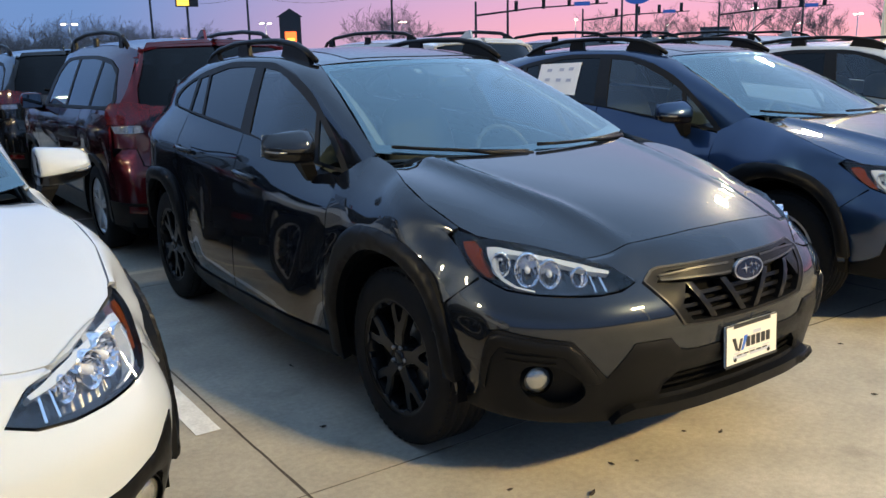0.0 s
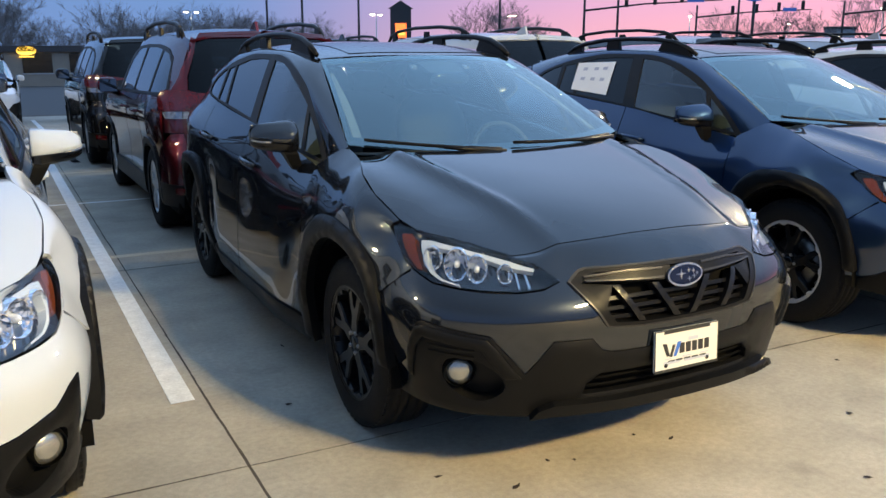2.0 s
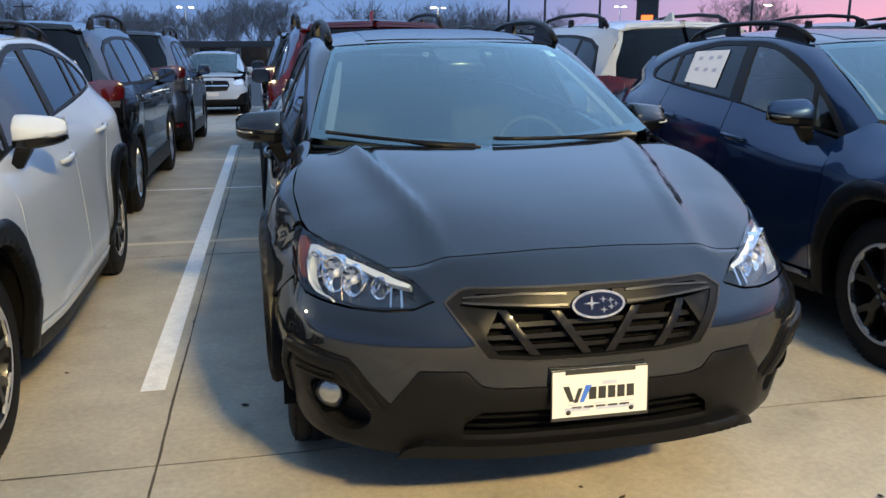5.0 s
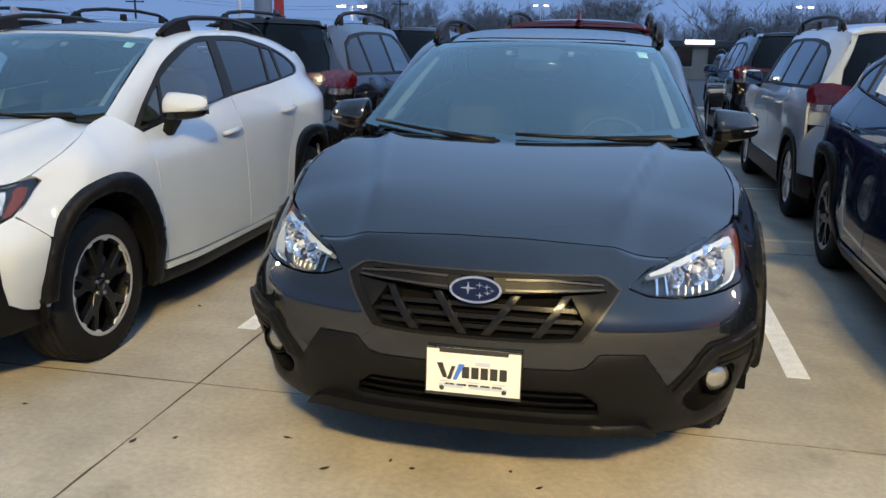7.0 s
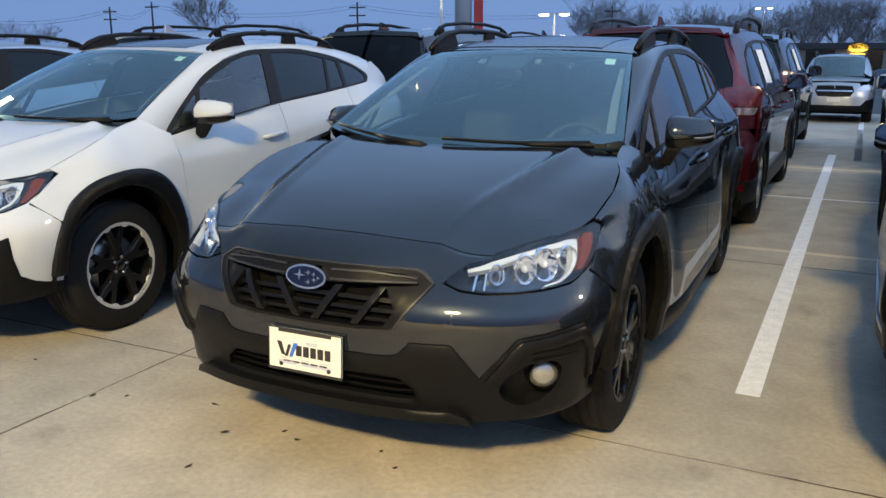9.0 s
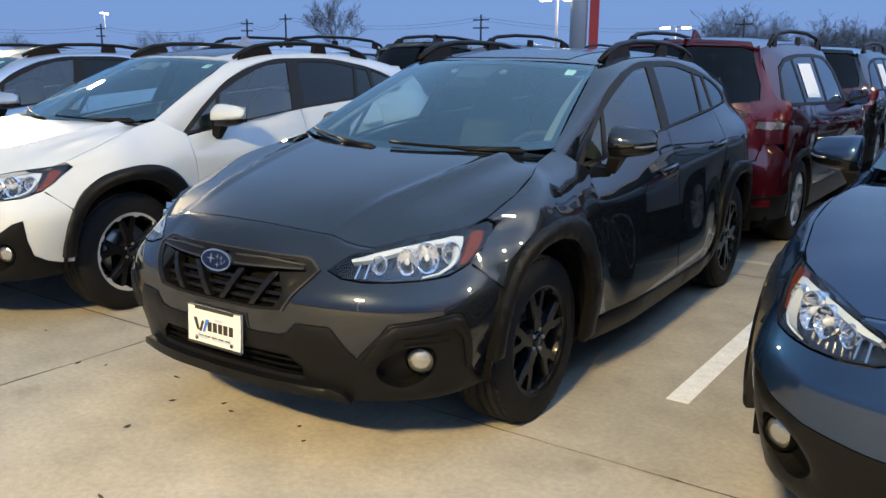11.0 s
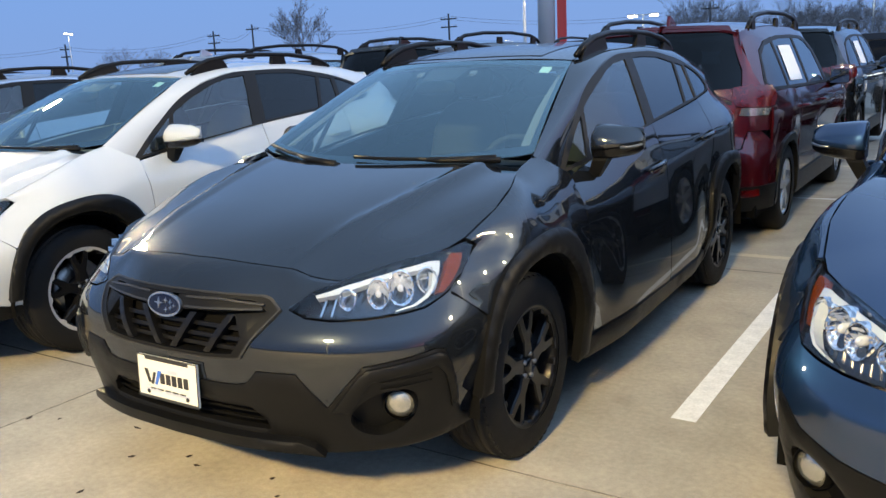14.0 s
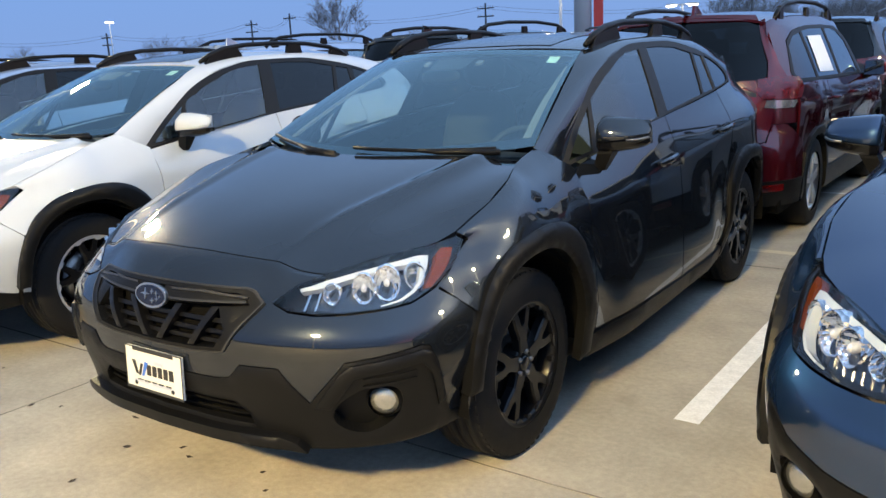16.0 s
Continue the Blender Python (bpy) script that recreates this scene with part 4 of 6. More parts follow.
    part("grille_frame", patch(nose, grille_out, .03, .006, .05, holes=[inner]), PLASTIC, gr)
    rim_in = [(s * .985, .70 + (z - .70) * .968) for s, z in grille_out]
    part("grille_trim", patch(nose, [(s * 1.006, .70 + (z - .70) * 1.014) for s, z in grille_out], .03, .012, .012, holes=[rim_in], soft=.004), SATIN, gr, "satin grey trim round the grille")
    for sx in (1, -1):
        wingbar = patch(nose, [(.05, .742), (.20, .748), (.385, .752), (.37, .772), (.20, .782), (.05, .784)], .03, .010, .03)
        gw = part("grille_wing", wingbar if sx > 0 else wingbar.mirrored(), PLASTIC, gr)
        for z0, z1 in ((.776, .760), (.748, .748)):
            strip = patch(nose, [(.088, z0 - .0), (.22, z0 + .001), (.385, z1 + .001), (.385, z1 + .006), (.22, z0 + .007), (.088, z0 + .006)], .03, .018, .01, soft=.002)
            part("wing_trim", strip if sx > 0 else strip.mirrored(), SATIN, gw)
        tri = patch(nose, [(.285, .742), (.398, .750), (.335, .655), (.315, .690)], .02, .004, .035, soft=.003)
        part("grille_corner", tri if sx > 0 else tri.mirrored(), PLASTIC, gr)
        for a, b in (((.035, .618), (.118, .738)), ((.185, .620), (.272, .742))):
            bar = patch(nose, [(a[0] - .015, a[1]), (a[0] + .013, a[1]), (b[0] + .016, b[1]), (b[0] - .012, b[1])], .02, .004, .04, soft=.003)
            part("grille_bar", bar if sx > 0 else bar.mirrored(), RIMBLACK, gr)
    for z in (.640, .672, .706):
        part("grille_slat", patch(nose, [(-.345, z - .007), (.345, z - .007), (.35, z + .007), (-.35, z + .007)], .05, -.018, .02), DARKGLOSS, gr)
    em = Matrix.Translation((0, -.949, .754)) @ pose(0, 0, 0, -10, 0, 0)
    oval = lambda rx, rz, n=32: [(rx * math.cos(a), rz * math.sin(a)) for a in np.linspace(0, 2 * math.pi, n + 1)[:-1]]
    e1 = part("emblem", Shape().join(prism(oval(.076, .038)[::-1], .012, -.004, -.003, "y"), em), MACHINED, car, "oval chrome badge with a blue field")
    part("badge_field", Shape().join(prism(oval(.0705, .0325)[::-1], -.003, -.006, -.001, "y"), em), EMBLEMBLUE, e1)
    star = Shape()
    for x, z, r in ((-.022, .004, .024), (.012, .014, .012), (.034, .010, .011), (.036, -.008, .011), (.014, -.016, .012), (.050, .0, .008)):
        pts = [(x + (r if k % 2 == 0 else r * .22) * math.cos(k * math.pi / 4) * 1.0, z + (r if k % 2 == 0 else r * .22) * math.sin(k * math.pi / 4) * .8) for k in range(8)]
        star.join(prism(pts[::-1], -.004, -.009, 0, "y"), em)
    part("badge_mark", star, MACHINED, e1)
    # head lamps
    for sx in (1, -1):
        fx = (lambda s: s) if sx > 0 else (lambda s: s.mirrored())
        h = part("headlight", fx(patch(nose, lamp, .03, -.055, 0)), GLOSSBLACK, car, "swept-back headlight with clear cover and amber corner")
        wallS = patch(nose, lamp, .03, .002, .06)
        wallS.f, wallS.s = [f for f, s in zip(wallS.f, wallS.s) if not s], [s for s in wallS.s if not s]
        part("lamp_wall", fx(wallS), GLOSSBLACK, h)
        part("lamp_cover", fx(patch(nose, lamp, .04, .003, 0)), COVER, h, "clear plastic lamp cover")
        part("amber_corner", fx(patch(nose, LAMP_AMBER, .03, -.014, .03)), AMBER, h, "amber side reflector")
        part("light_bar", fx(patch(nose, LAMP_BAR, .03, -.010, .03)), WHITEBAR, h, "white daytime light bar")
        for s, z, r, d in LAMP_BOWLS:
            r = r * 1.12
            p = Vector(nose(np.array(s), np.array(z)))
            spin = Matrix.Translation(p + Vector((-.006, .030, 0))) @ Euler((radians(4), 0, radians(180 + d))).to_matrix().to_4x4() @ Matrix.Diagonal((.86, 1, 1.16, 1))
            prof = [(0, -.040), (r * .4, -.036), (r * .8, -.018), (r, .0), (r * 1.10, .004), (r * 1.12, -.05)]
            part("reflector", fx(Shape().join(lathe(prof, 22, "y"), spin)), FACET, h)
            if .7 < s < .9:
                part("bulb", fx(Shape().join(lathe([(0, .006), (.008, .003), (.012, -.008), (.012, -.04)], 12, "y"), spin)), CLEARLENS, h)
        for s0 in (.575, .615):
            part("reflector_fin", fx(patch(nose, [(s0, .750), (s0 + .008, .750), (s0 + .026, .800), (s0 + .018, .800)], .03, -.026, .03)), CHROME, h)
        part("reflector_floor", fx(patch(nose, [(.56, .762), (.70, .752), (.90, .755), (1.02, .775), (1.045, .826), (.93, .840), (.78, .826), (.64, .800)], .03, -.050, 0)), FLUTED, h)
    if plate:
        pl = Matrix.Translation((.004, -.980, .500)) @ pose(0, 0, 0, -3, 0, 0)
        rect = lambda x0, z0, x1, z1: [(x0, z0), (x0, z1), (x1, z1), (x1, z0)]
        o = part("dealer_plate", Shape().join(prism(rect(-.143, -.072, .143, .072), .010, 0, 0, "y"), pl), PLATEWHITE, car, "white dealer plate with dark and blue printing")
        part("plate_bracket", Shape().join(block(.25, .03, .10, .004, (0, .022, -.05)), pl), PLASTIC, o)
        for r in ((-.143, .0705, .143, .0745), (-.143, -.0755, .143, -.066), (-.1465, -.0755, -.143, .0745), (.143, -.0755, .1465, .0745), (-.105, .0595, .105, .0705), *((-.034 + .0285 * k, -.017, -.012 + .0285 * k, .019) for k in range(5)), *((-.085 + .036 * k, -.042, -.056 + .036 * k, -.036) for k in range(5))):
            part("printed_bar", Shape().join(prism(rect(*r), 0, -.0012, 0, "y"), pl), INK, o)
        zig = Shape().join(prism([(-.112, .026), (-.094, .026), (-.078, -.020), (-.092, -.020)], 0, -.0013, 0, "y"), pl)
        zig.join(prism([(-.080, -.024), (-.066, .018), (-.054, .018), (-.068, -.024)], 0, -.0014, 0, "y"), pl)
        part("printed_mark", zig, INK, o)
        part("blue_slash", Shape().join(prism([(-.062, -.024), (-.050, -.024), (-.026, .026), (-.044, .026)], 0, -.0014, 0, "y"), pl), INKBLUE, o)
        for r in ((-.105, -.050, -.030, -.038), (-.012, -.050, .105, -.040), (-.100, -.032, -.070, -.028), (-.020, -.032, .020, -.028), (.06, -.032, .10, -.028), (.005, .024, .05, .036)):
            part("pale_bar", Shape().join(prism(rect(*r), 0, -.0012, 0, "y"), pl), INKGREY, o)
        for x in (-.095, .095):
            part("plate_screw", Shape().join(lathe([(0, .004), (.007, .003), (.008, 0)], 10, "y"), pl @ pose(x, 0, -.052, 0, 0, 180)), INK, o)
    # tail
    part("rear_bumper", both(patch(tail, [(0, .62), (.6, .63), (1.08, .66), (1.2, .68), (1.2, .40), (0, .40)], .06)), colour, car)
    part("rear_cladding", both(patch(tail, [(0, .40), (1.2, .40), (1.2, .25), (0, .25)], .06, .008)), PLASTIC, car)
    part("tailgate", both(patch(tail, [(0, .63), (.70, .64), (.80, .80), (.78, 1.08), (0, 1.08)], .06)), colour, car)
    part("rear_window", both(patch(tail, [(0, 1.085), (.64, 1.085), (.60, 1.33), (.55, 1.36), (0, 1.38)], .08)), TINTED, car)
    part("spoiler", both(patch(tail, [(0, 1.36), (.50, 1.36), (.50, 1.40), (0, 1.405)], .06, .03, .05)), colour, car)
    pair("tail_light", patch(tail, [(.62, .86), (.84, .84), (1.10, .90), (1.16, .98), (1.0, 1.02), (.64, 1.0)], .04, .012, .04), REDLENS)
    pair("rear_corner", patch(tail, [(.80, .64), (1.12, .68), (1.16, .88), (1.16, 1.04), (.95, 1.09), (.80, 1.08)], .05), colour)
    fin = prism([(2.62, 1.485), (2.80, 1.45), (2.78, 1.535), (2.74, 1.545)], -.012, .012, .004)
    part("roof_fin", fin, colour, car)
    # inside
    part("floor_pan", block(1.56, 3.0, .16, .02, (0, 1.40, .20)), DARK, car)
    part("engine_bay", block(1.02, .80, .45, .03, (0, -.30, .33)), DARK, car)
    part("radiator", block(.94, .10, .43, .01, (0, -.80, .30)), DARK, car)
    part("undertray", block(1.0, .66, .04, .01, (0, -.40, .285)), DARK, car)
    part("bulkhead", block(1.50, .10, .60, .02, (0, .36, .35)), DARK, car)
    part("dashboard", sheet(lambda u, v: np.stack([u * .70, .18 + .20 * u * u + .52 * v, 1.06 - .07 * v ** 2 + .03 * np.exp(-((u - .5) / .25) ** 2) * v], -1), np.linspace(-1, 1, 15), np.linspace(0, 1, 6)).join(block(1.40, .25, .36, .04, (0, .72, .62))), TRIMGREY, car)
    wheelr = Shape().join(Shape().join(lathe([(.176 + .014 * math.cos(a), .014 * math.sin(a)) for a in np.linspace(0, 2 * math.pi, 9)], 28, "z")), pose(.36, .80, .96, 66, 0, 0))
    wheelr.join(block(.30, .07, .03, .01), pose(.36, .80, .96, 66, 0, 0))
    part("steering_wheel", wheelr, TRIMGREY, car)
    for x in (.36, -.36):
        s = part("front_seat", blob(.25, .26, .09, (x, 1.30, .62), 3), CLOTH, car)
        back = Shape().join(blob(.24, .08, .33, (0, 0, .30), 3), pose(x, 1.52, .64, -16, 0, 0))
        part("backrest", back, CLOTH, s)
        part("headrest", Shape().join(blob(.13, .05, .09, (0, 0, .74), 3), pose(x, 1.52, .64, -14, 0, 0)), CLOTH, s)
    part("rear_bench", blob(.60, .25, .10, (0, 2.15, .62), 4).join(Shape().join(blob(.60, .08, .32, (0, 0, .28), 4), pose(0, 2.40, .66, -20, 0, 0))), CLOTH, car)
    for x in (.36, -.36, 0):
        part("rear_headrest", Shape().join(blob(.12, .045, .08, (0, 0, .66), 3), pose(x, 2.40, .66, -18, 0, 0)), CLOTH, car)
    part("rear_view_mirror", blob(.11, .02, .035, (0, .74, 1.36), 3), GLOSSBLACK, car)
    wheel_parts(car, spokes)
    return car


LAMP = [(1.268, .900), (1.255, .884), (1.222, .862), (1.175, .830), (1.142, .811), (1.068, .772), (.955, .743), (.84, .735), (.745, .731), (.62, .732), (.535, .740), (.470, .762), (.563, .809), (.682, .838), (.80, .856), (.935, .871), (1.12, .887), (1.20, .894)]
LAMP_IN = 11
LAMP_AMBER = [(1.208, .874), (1.165, .836), (1.118, .801), (1.062, .774), (1.036, .775), (1.066, .800), (1.108, .838), (1.128, .866), (1.16, .880)]
LAMP_BAR = [(1.095, .864), (1.070, .830), (1.034, .796), (.99, .770), (.93, .752), (.85, .744), (.85, .748), (.925, .757), (.980, .776), (1.020, .800), (1.046, .832), (1.056, .851), (.92, .844), (.77, .824), (.65, .801), (.561, .791), (.557, .799), (.66, .820), (.774, .838), (.93, .856), (1.06, .868)]
LAMP_BOWLS = [(.985, .806, .030, 46), (.868, .794, .040, 38), (.778, .784, .034, 34), (.665, .774, .024, 28)]
BLACKLINE = [(.295, .526), (.335, .536), (.375, .578), (.51, .578), (.60, .464), (.72, .597), (.80, .606), (.955, .624), (.985, .616), (1.015, .56), (1.06, .42), (1.10, .355), (1.215, .32)]
SLOTLINE = [(.295, .526), (.50, .530), (.70, .545), (.83, .572), (.89, .615), (.945, .630), (.957, .52), (.985, .43), (1.06, .392), (1.13, .372), (1.215, .360)]
FOGBOWL = [(.665, .40), (.72, .355), (.79, .345), (.875, .385), (.90, .45), (.875, .505), (.80, .515), (.735, .495), (.68, .45)]


# ---- tall estate car: tail towards -y, rear hub at y 0, front hub at y 2.67 ----
TALLSIDE = spline((.2, .84), (.3, .868), (.45, .872), (.65, .872), (.85, .892), (.95, .893), (1.02, .876), (1.08, .856), (1.14, .838), (1.25, .79))
TALLENDS = spline((-.95, .16), (-.8, .065), (-.55, .012), (-.3, 0), (0, -.008), (.4, .002), (2.2, .0), (2.67, -.006), (3.1, .03), (3.4, .12), (3.6, .3))
TALLPILLAR = spline((-.8, .13), (-.55, .06), (-.2, .015), (.2, 0), (1.6, 0), (2.0, .03), (2.4, .085))


def tallside(y, z):
    zs = z - .02 * (1.0 - y)
    return np.stack([TALLSIDE(zs) - TALLENDS(y), y, z + 0 * y], -1)


def tallglass(y, z):
    h = z - 1.12
    return np.stack([.84 - .36 * h - .10 * h * h - TALLPILLAR(y), y, z], -1)


BACKPLAN = spline((0, 0, -.960), (.4, .40, -.945), (.66, .645, -.885), (.83, .785, -.785), (1.0, .855, -.63), (1.16, .880, -.47), (1.3, .885, -.33))
BACKSET = spline((.2, .10), (.3, .03), (.42, 0), (.66, 0), (.73, .02), (.80, .07), (.95, .085), (1.12, .11), (1.35, .21), (1.55, .33), (1.68, .44))


def back(s, z):
    a = np.abs(s)
    p, d = BACKPLAN(a), BACKPLAN(a + .01) - BACKPLAN(np.maximum(a - .01, 0))
    d = d / np.linalg.norm(d, axis=-1, keepdims=True)
    off = BACKSET(z) * (1 - ease(.86, 1.10, a) * ease(1.30, 1.14, z))
    return np.stack([np.sign(np.where(s == 0, 1, s)) * (p[..., 0] - d[..., 1] * off * .75), p[..., 1] + d[..., 0] * off, z + 0 * a], -1)


TALLROOF = spline((-.62, 1.630), (-.3, 1.668), (.4, 1.692), (1.1, 1.688), (1.7, 1.642), (2.0, 1.60))
FACEPLAN = spline((0, 0, 3.62), (.4, .4, 3.59), (.65, .64, 3.50), (.82, .78, 3.37), (1.0, .85, 3.2), (1.15, .88, 3.05))
FACESET = spline((.2, .10), (.32, .0), (.6, 0), (.75, .03), (.88, .08), (.97, .16))


def tallroof(x, y):
    e = .615
    return np.stack([x, y, TALLROOF(y) - .055 * (np.abs(x) / e) ** 2.6], -1)


def face(s, z):
    a = np.abs(s)
    p, d = FACEPLAN(a), FACEPLAN(a + .01) - FACEPLAN(np.maximum(a - .01, 0))
    d = d / np.linalg.norm(d, axis=-1, keepdims=True)
    off = FACESET(z)
    return np.stack([np.sign(np.where(s == 0, 1, s)) * (p[..., 0] + d[..., 1] * off), p[..., 1] - d[..., 0] * off, z + 0 * a], -1)


def tallbonnet(x, y):
    return np.stack([x, y, 1.115 - .10 * ((y - 2.4) / 1.0) ** 2 - .055 * (np.abs(x) / .75) ** 3], -1)


def tallscreen(s, v):
    low = np.stack([.74 * s, 2.52 - .20 * s * s, 1.115 + 0 * s], -1)
    top = np.stack([.60 * s, 1.92 - .12 * s * s, 1.600 - .03 * s * s], -1)
    v = np.asarray(v)[..., None]
    return low * (1 - v) + top * v + 4 * v * (1 - v) * .015 * np.array([0, .6, .8])


def estate(name, label, m, colour, group, sheet_in_window=True):
    car = thing(name, label, "car", m, group)

    def pair(n, shape, mat, lab=""):
        return [part(n, shape, mat, car, lab), part(n, shape.mirrored(), mat, car, lab)]

    mid = (0, 1.2, .8)
    cut = lambda f, o, step=.08, lift=0, depth=.018, holes=(): patch(f, o, step, lift, depth, holes, mid)
    arch = [(-.44, .30), (-.43, .46), (-.37, .62), (-.26, .73), (-.1, .785), (.08, .785), (.25, .73), (.36, .62), (.42, .46), (.44, .30)]
    gap = [(-.385, .27), (-.375, .46), (-.32, .59), (-.22, .68), (-.09, .725), (.07, .725), (.21, .68), (.31, .59), (.365, .46), (.38, .27)]
    # sides
    pair("rear_wing", cut(tallside, [(.37, .45), *[(y, z) for y, z in reversed(arch[1:-1])], (-.50, .46), (-.56, .70), (-.60, .87), (-.59, 1.14), (.0, 1.135), (.20, 1.13), (.37, 1.12), (.40, .80)]), colour)
    door1 = [(.46, .42), (1.18, .42), (1.19, 1.105), (.385, 1.12), (.41, .80), (.45, .60)]
    door2 = [(1.195, .42), (2.16, .42), (2.17, .70), (2.13, 1.0), (2.10, 1.09), (1.205, 1.105)]
    for sh, n2, hy in ((door1, "rear_door", .56), (door2, "front_door", 1.36)):
        for ob, sx in zip(pair(n2, cut(tallside, sh), colour), (1, -1)):
            x = float(tallside(np.array(hy), np.array(.97))[0])
            bar = tube([(x, hy - .10, .975), (x + .035, hy - .07, .975), (x + .035, hy + .07, .97), (x, hy + .10, .97)], .013, 6)
            part("door_handle", bar if sx > 0 else bar.mirrored(), colour, ob)
    pair("front_wing", cut(tallside, [(2.175, .42), *[(2.67 + y, z) for y, z in arch[1:-1]], (3.12, .46), (3.22, .62), (3.25, .80), (3.1, .99), (2.6, 1.06), (2.35, 1.09), (2.115, 1.09), (2.145, 1.0), (2.182, .70)]), colour)
    pair("sill_cladding", cut(tallside, [(.40, .24), (2.28, .24), (2.27, .41), (.41, .41)], .1, .012, .04), PLASTIC)
    for hub in (0, 2.67):
        pair("wheel_arch_cladding", cut(tallside, [(hub + y, z) for y, z in arch] + [(hub + y, z) for y, z in reversed(gap)], .05, .014, .04), PLASTIC)
        liner = Shape().join(lathe([(.40, .55), (.40, .87)], 16, "x", -.08, math.pi + .08), pose(0, hub, .345))
        liner.add([(.56, hub - .45, .1), (.56, hub + .45, .1), (.56, hub + .45, .80), (.56, hub - .45, .80)], [(0, 1, 2, 3)], False)
        pair("wheel_well", liner, DARK)
    # glass
    q = [[(-.40, 1.20), (-.30, 1.165), (.10, 1.155), (.07, 1.50), (-.16, 1.475), (-.32, 1.40)],
         [(.16, 1.155), (.92, 1.14), (.90, 1.53), (.45, 1.53), (.13, 1.508)],
         [(.99, 1.14), (1.78, 1.125), (1.60, 1.41), (1.42, 1.50), (1.25, 1.525), (.97, 1.53)]]
    pair("window_surround", cut(tallglass, [(-.43, 1.14), (2.12, 1.10), (1.85, 1.32), (1.62, 1.47), (1.40, 1.545), (.9, 1.56), (.3, 1.553), (-.1, 1.52), (-.33, 1.44), (-.45, 1.22)], .08, .002, .01, q), SURROUND)
    for i, g in enumerate(q):
        pair("side_window", cut(tallglass, g, .15, -.002, 0), GLASS if i == 2 else TINTED)
    pair("roof_side", sheet(lambda t, v: np.stack([tallglass(t, 1.54 - .05 * ease(.2, -.5, t) - .42 * ease(1.4, 2.3, t))[..., 0] * (1 - v) + v * (.605 - .0 * t), t, (1.545 - .08 * ease(.2, -.55, t) - .44 * ease(1.35, 2.35, t)) * (1 - v) + v * (tallroof(.605 + 0 * t, np.minimum(t, 1.85))[..., 2] - .44 * ease(1.7, 2.55, t))], -1), np.linspace(-.60, 2.35, 26), np.linspace(0, 1, 4)), colour)
    pair("rear_pillar", cut(tallglass, [(-.45, 1.13), (-.46, 1.22), (-.34, 1.445), (-.10, 1.53), (-.30, 1.56), (-.56, 1.56), (-.60, 1.35), (-.62, 1.13)], .06, 0, .01), colour)
    part("roof", cut(tallroof, [(-.60, -.58), (.60, -.58), (.612, 0), (.612, 1.5), (.59, 1.80), (.3, 1.89), (0, 1.925), (-.3, 1.89), (-.59, 1.80), (-.612, 1.5), (-.612, 0)], .12), colour, car)
    rail = tube([(.60, -.34, 1.60), (.60, -.26, 1.665), (.605, -.1, 1.715), (.605, .3, 1.742), (.605, .9, 1.742), (.60, 1.35, 1.712), (.595, 1.55, 1.66), (.59, 1.63, 1.60)], .019, 7)
    for y in (-.20, .62, 1.42):
        rail.join(prism([(y - .05, 1.60), (y + .07, 1.60), (y + .05, 1.70), (y - .03, 1.70)], .588, .615, .003))
    pair("roof_rail", rail, PLASTIC)
    part("roof_fin", prism([(-.40, 1.65), (-.18, 1.665), (-.32, 1.735), (-.37, 1.74)], -.012, .012, .004), colour, car)
    # tail
    part("rear_bumper", both(cut(back, [(0, .47), (1.14, .45), (1.16, .62), (1.13, .72), (.95, .86), (.80, .86), (.74, .74), (.5, .70), (0, .70)], .06)), colour, car)
    rc = part("rear_cladding", both(cut(back, [(0, .26), (1.10, .28), (1.16, .46), (0, .465)], .06, .006)), PLASTIC, car)
    for sh in (1, -1):
        r = cut(back, [(.70, .385), (.88, .390), (.88, .44), (.70, .435)], .05, .012, .015)
        part("reflector", r if sh > 0 else r.mirrored(), REDLENS, rc, "red rear reflector")
    gate = part("tailgate", both(cut(back, [(0, .705), (.5, .705), (.73, .745), (.79, .86), (.80, 1.14), (.70, 1.16), (.62, 1.14), (0, 1.13)], .06)), colour, car)
    part("plate_recess", both(cut(back, [(0, .80), (.26, .80), (.30, .95), (0, .95)], .06, .004, .01)), PLASTIC, gate)
    part("badge_bar", both(cut(back, [(0, .965), (.34, .965), (.34, .99), (0, .99)], .06, .010, .02)), colour, gate)
    part("rear_window", both(cut(back, [(0, 1.14), (.62, 1.15), (.74, 1.19), (.76, 1.30), (.65, 1.585), (0, 1.60)], .08, .002)), TINTED, gate, "wide dark rear window")
    part("rear_wiper", tube([(0, -.86, 1.16), (-.2, -.85, 1.185), (-.36, -.835, 1.20)], .010, 6), PLASTIC, gate)
    pair("tail_pillar", cut(back, [(.715, 1.165), (.98, 1.14), (.95, 1.35), (.80, 1.60), (.655, 1.60), (.775, 1.31), (.755, 1.19)], .06), colour)
    part("spoiler", both(cut(back, [(0, 1.604), (.65, 1.589), (.62, 1.628), (0, 1.652)], .06, .014, .03)), colour, car)
    for sx in (1, -1):
        fx = (lambda s: s) if sx > 0 else (lambda s: s.mirrored())
        lt = part("tail_light", fx(cut(back, [(.70, 1.045), (.98, 1.035), (1.06, 1.045), (1.08, 1.11), (1.05, 1.185), (.86, 1.20), (.66, 1.18), (.66, 1.09)], .04, .014, .05)), REDLENS, car, "red and clear wrap-round tail light")
        part("clear_strip", fx(cut(back, [(.72, .982), (.82, .975), (1.0, .976), (1.03, 1.028), (.74, 1.034)], .04, .012, .04)), CLEARTAIL, lt)
